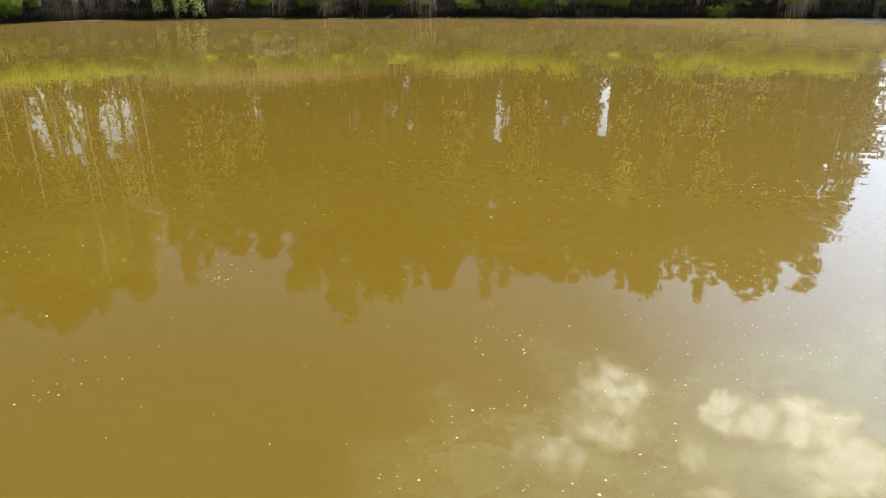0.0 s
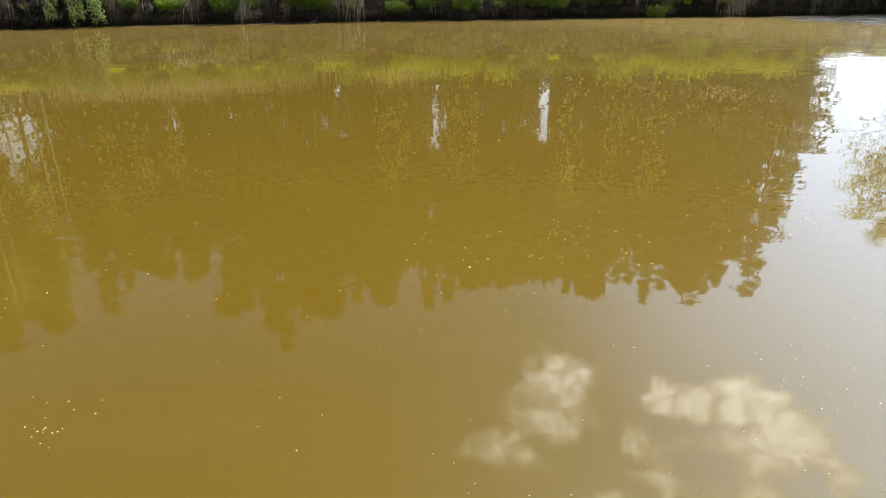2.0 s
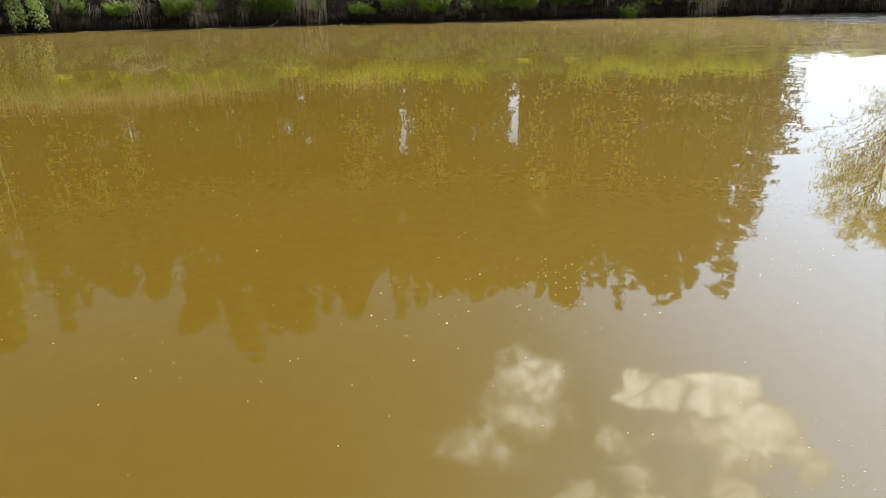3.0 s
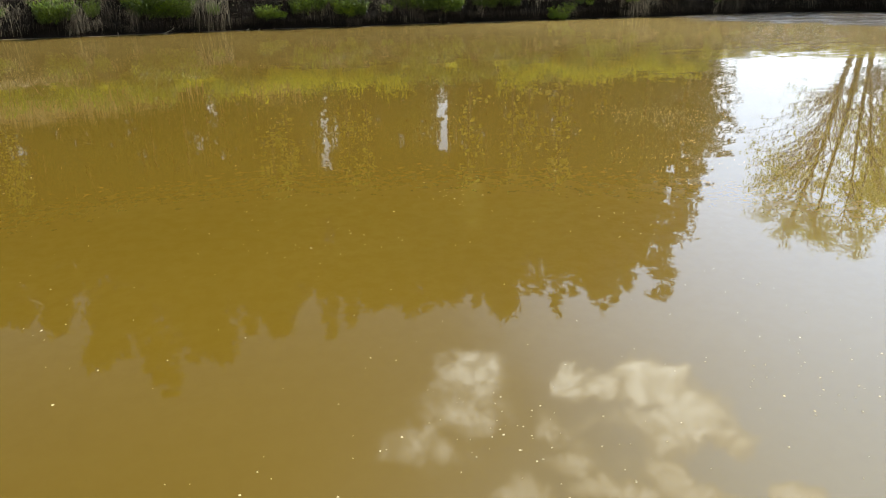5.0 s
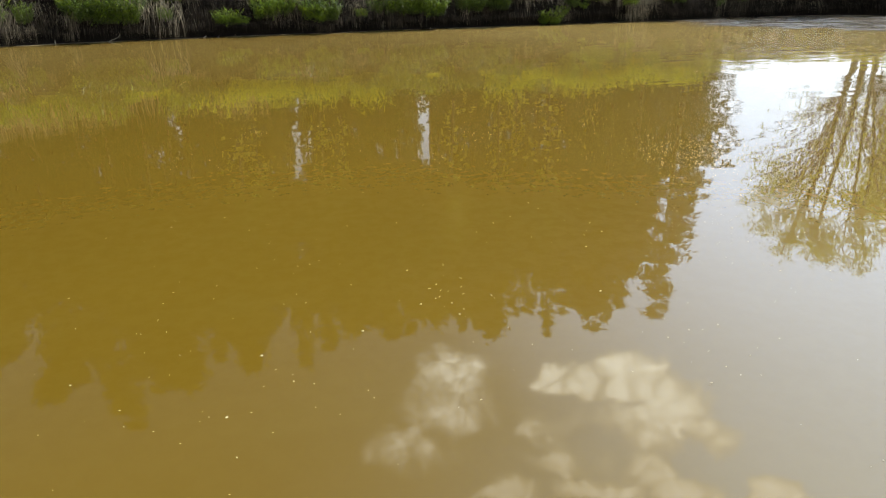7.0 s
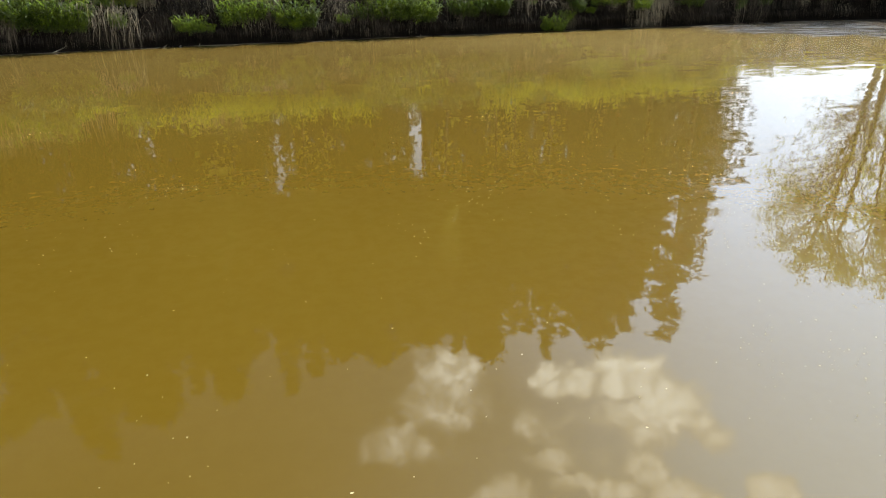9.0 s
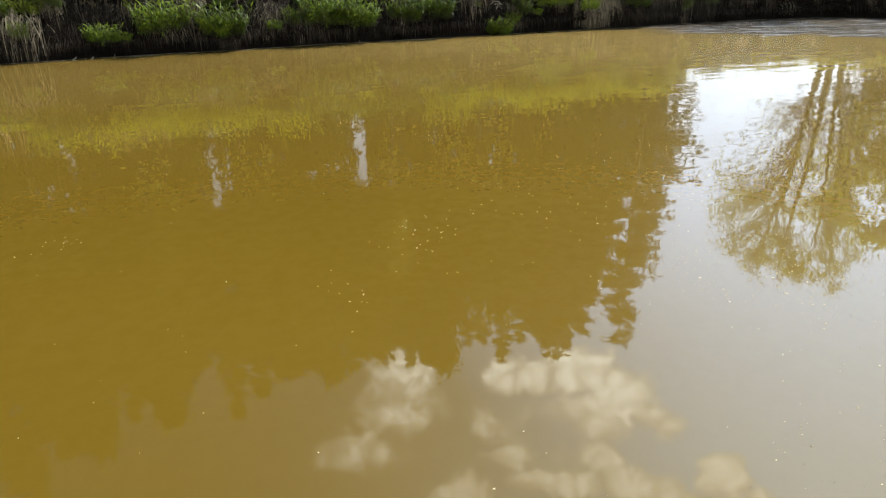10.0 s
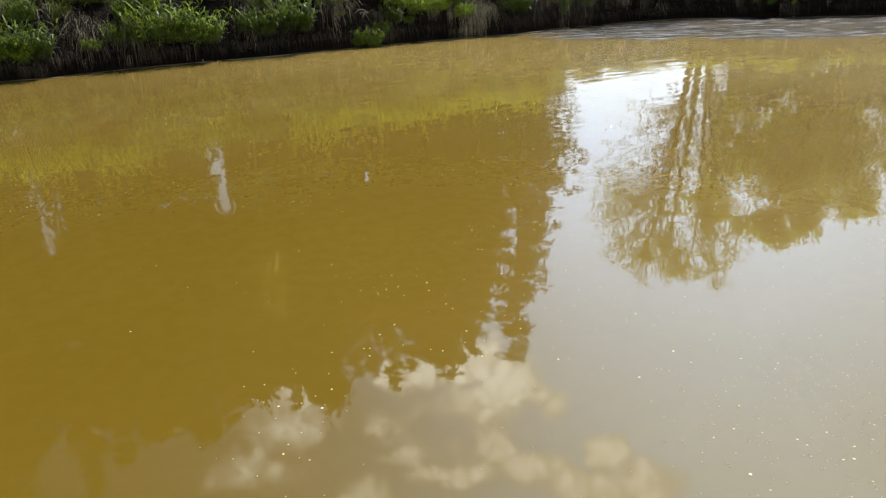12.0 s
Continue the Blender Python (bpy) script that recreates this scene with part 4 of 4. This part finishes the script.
# ---- willow, dead branches, sticks ----
def build_willow():
    rnd = random.Random(41)
    e = new("willow_shrub")
    e.matrix_basis = Matrix.Translation(bank_point(-11.6, 1.2))
    base = e.matrix_basis.translation
    for k in range(9):
        b, l = Build(800 + k), Build(820 + k)
        x = -12.2 + 1.9 * k / 8 - base.x
        top = Vector((x * 0.7, -0.5, 1.0 + rnd.uniform(-0.1, 0.5)))
        foot = bank_point(base.x + x, 0.0) - base + Vector((rnd.uniform(-0.2, 0.2), rnd.uniform(-0.7, -0.15), rnd.uniform(0.05, 0.5)))
        path = [Vector((x * 0.2, 0, -0.1)), Vector((x * 0.45, -0.2, 0.7)), top, top.lerp(foot, 0.35) + Vector((0, -0.25, 0.2)), top.lerp(foot, 0.7) + Vector((0, -0.18, 0.1)), foot]
        b.tube(path, [0.025, 0.02, 0.013, 0.008, 0.005, 0.002], 5)
        limb = part("branch", b.mesh("branch", BARK, True), e)
        for j in range(420):
            t = rnd.uniform(1.2, 4.99)
            i = int(t)
            p = path[i].lerp(path[i + 1], t - i) + Vector((rnd.gauss(0, 0.07), rnd.gauss(0, 0.07), rnd.gauss(0, 0.05)))
            l.blade(p, Vector((rnd.gauss(0, 0.8), rnd.gauss(0, 0.8), rnd.uniform(-0.9, 0.4))), rnd.uniform(0.08, 0.15), rnd.uniform(0.022, 0.036), 0.8, 3, True)
        part("foliage", l.mesh("foliage", WILLOW), limb)
    tagged(e, "willow shrub with pale leafy shoots hanging to the water", "shrub")


def build_dead_wood():
    rnd = random.Random(43)
    for x, out, z, reach, n in ((11.7, 1.2, 0.1, 1.1, 9), (-7.0, 1.0, 0.3, 1.3, 4), (-8.1, 0.7, 0.1, 0.8, 3), (12.7, 0.7, 0.0, 0.6, 3)):
        b = Build(int(900 + x * 3))
        p0 = bank_point(x, out) + Vector((0, 0, z))
        for k in range(n):
            d = Vector((rnd.uniform(-0.9, 0.9), rnd.uniform(-0.9, -0.3), rnd.uniform(0.2, 0.9)))
            path, p = [], p0 + Vector((rnd.uniform(-0.3, 0.3), 0, 0))
            for j in range(6):
                path.append(p - p0)
                p = p + d * reach / 5
                d = (d + Vector((rnd.gauss(0, 0.12), rnd.gauss(0, 0.12), -0.32))).normalized()
            b.tube(path, [0.016, 0.014, 0.011, 0.008, 0.006, 0.002], 5)
        o = new("dead_branch", b.mesh("dead_branch", PALE_BARK, True))
        o.matrix_basis = Matrix.Translation(p0)
        tagged(o, "bleached dead branch sticking out of the bank", "branch", "dead branches")
    for x, turn, ln in ((-2.75, 40, 0.5), (0.1, 65, 0.7), (0.55, 75, 0.9), (1.1, 85, 0.6), (8.0, 80, 0.6), (-4.2, 100, 0.4), (30.8, 60, 0.8)):
        b = Build(int(950 + x * 7))
        b.tube([Vector((0, 0, 0)), Vector((ln * 0.4, 0.0, 0.06)), Vector((ln * 0.75, 0.03, 0.10)), Vector((ln, 0.02, 0.2))], [0.014, 0.012, 0.008, 0.004], 5)
        o = new("stick", b.mesh("stick", PALE_BARK, True))
        o.matrix_basis = Matrix.Translation(Vector((*bank_point(x, -0.12).xy, 0.0))) @ pose(0, 0, 0, 0, 0, turn)
        tagged(o, "pale stick lying at the water's edge", "stick", "sticks at the edge")


build_willow()
build_dead_wood()


# ---- flecks and foam on the water ----
def build_flecks():
    rnd = random.Random(31)
    b = Build(700)

    def fleck(x, y, s):
        i, n = len(b.v), rnd.randrange(5, 8)
        a0, st = rnd.uniform(0, 6.28), rnd.uniform(0.5, 1.0)
        b.v.append(Vector((x, y, 0.006)))
        for k in range(n):
            a = a0 + 6.28 * k / n
            r = s * rnd.uniform(0.6, 1.15)
            b.v.append(Vector((x + math.cos(a) * r, y + math.sin(a) * r * st, 0.002)))
        for k in range(n):
            b.f.append((i, i + 1 + k, i + 1 + (k + 1) % n))

    for k in range(26000):
        y = rnd.uniform(1.0, 34.0)
        x = rnd.uniform(-0.6, 0.85) * (y + 4) + rnd.uniform(0, 4)
        if y < 31.5 or 0 < x < 25:
            d = noise.noise(Vector((x * 0.28, y * 0.28, 4.0))) + 0.6 * noise.noise(Vector((x * 1.1, y * 1.1, 8.0)))
            lee = max(0.0, min(1.0, (0.55 * x + y - 24.0) / 14.0))
            if rnd.random() < (0.05 if y < 15 else 0.02) + 0.4 * max(0.0, d - 0.1) + 0.15 * lee * max(0.0, min(1.0, (x - 4.0) / 8.0)):
                fleck(x, y, rnd.uniform(0.0025, 0.006) if rnd.random() < 0.85 else rnd.uniform(0.006, 0.013))
    for k in range(110):
        cx, cy = rnd.uniform(-10, 22), rnd.uniform(4, 30)
        w = rnd.uniform(0.1, 0.35)
        for j in range(rnd.randrange(5, 22)):
            fleck(cx + rnd.gauss(0, w), cy + rnd.gauss(0, w), rnd.uniform(0.003, 0.009))
    # drifts of froth; the dense ones near (7.5, 17) stand in for sun glints
    for cx, cy, w, n, s in ((8.4, 18.0, 1.5, 260, 0.6), (10.5, 19.5, 1.0, 90, 0.7), (7.5, 16.9, 0.55, 420, 0.95), (7.9, 17.4, 0.25, 90, 0.7), (3.2, 5.0, 0.4, 90, 0.9), (3.0, 6.1, 0.4, 50, 0.9), (6.0, 14.5, 0.4, 80, 0.8), (4.4, 9.3, 0.4, 50, 1.0), (1.6, 8.6, 0.9, 70, 1.0), (4.9, 19.0, 0.22, 22, 1.0)):
        for j in range(n):
            fleck(cx + rnd.gauss(0, w), cy + rnd.gauss(0, w), s * (rnd.uniform(0.003, 0.007) if rnd.random() < 0.85 else rnd.uniform(0.007, 0.012)))
    for k in range(2600):   # the frothy film
        x, y = rnd.uniform(-1.2, 6.0), rnd.uniform(1.6, 5.6)
        d = noise.noise(Vector((x * 1.6, y * 1.6, 1.0)))
        top, left = 4.2 - (y - 0.32 * x + 0.5 * d), x - 0.75 * y + 0.5 * d + 3.0
        if top > 0 and left > 0 and rnd.random() < 0.18 + 0.5 * math.exp(-min(top, left) * 3.0) + 0.5 * d:
            fleck(x, y, rnd.uniform(0.0025, 0.005) if rnd.random() < 0.88 else rnd.uniform(0.005, 0.010))
    tagged(new("floating_flecks", b.mesh("floating_flecks", FLECK)), "pale foam and pollen flecks floating on the pond, some set for sun glints", "flecks", kind="stuff")
    # a broken margin of fine foam along the far shore
    v, f = [], []
    a = 0.62
    while a < 2.35:
        w = 0.32 * max(0.0, noise.noise(Vector((a * 14.0, 2.0, 5.0))) + 0.4 * noise.noise(Vector((a * 70.0, 2.0, 5.0))) + 0.4) * rnd.uniform(0.8, 1.2)
        r = rim(a)
        if w > 0.01:
            i = len(v)
            for aa, rr in ((a, r - w), (a, r + 0.03), (a + 0.0021, r + 0.03), (a + 0.0021, r - w)):
                v.append(CENTRE + Vector((math.cos(aa) * rr, math.sin(aa) * rr, 0.006)))
            f.append((i, i + 1, i + 2, i + 3))
        a += 0.0021
    tagged(new("shore_foam", mesh_of("shore_foam", v, f, FOAM)), "thin pale foam line along the water's edge", "foam", kind="stuff")


build_flecks()
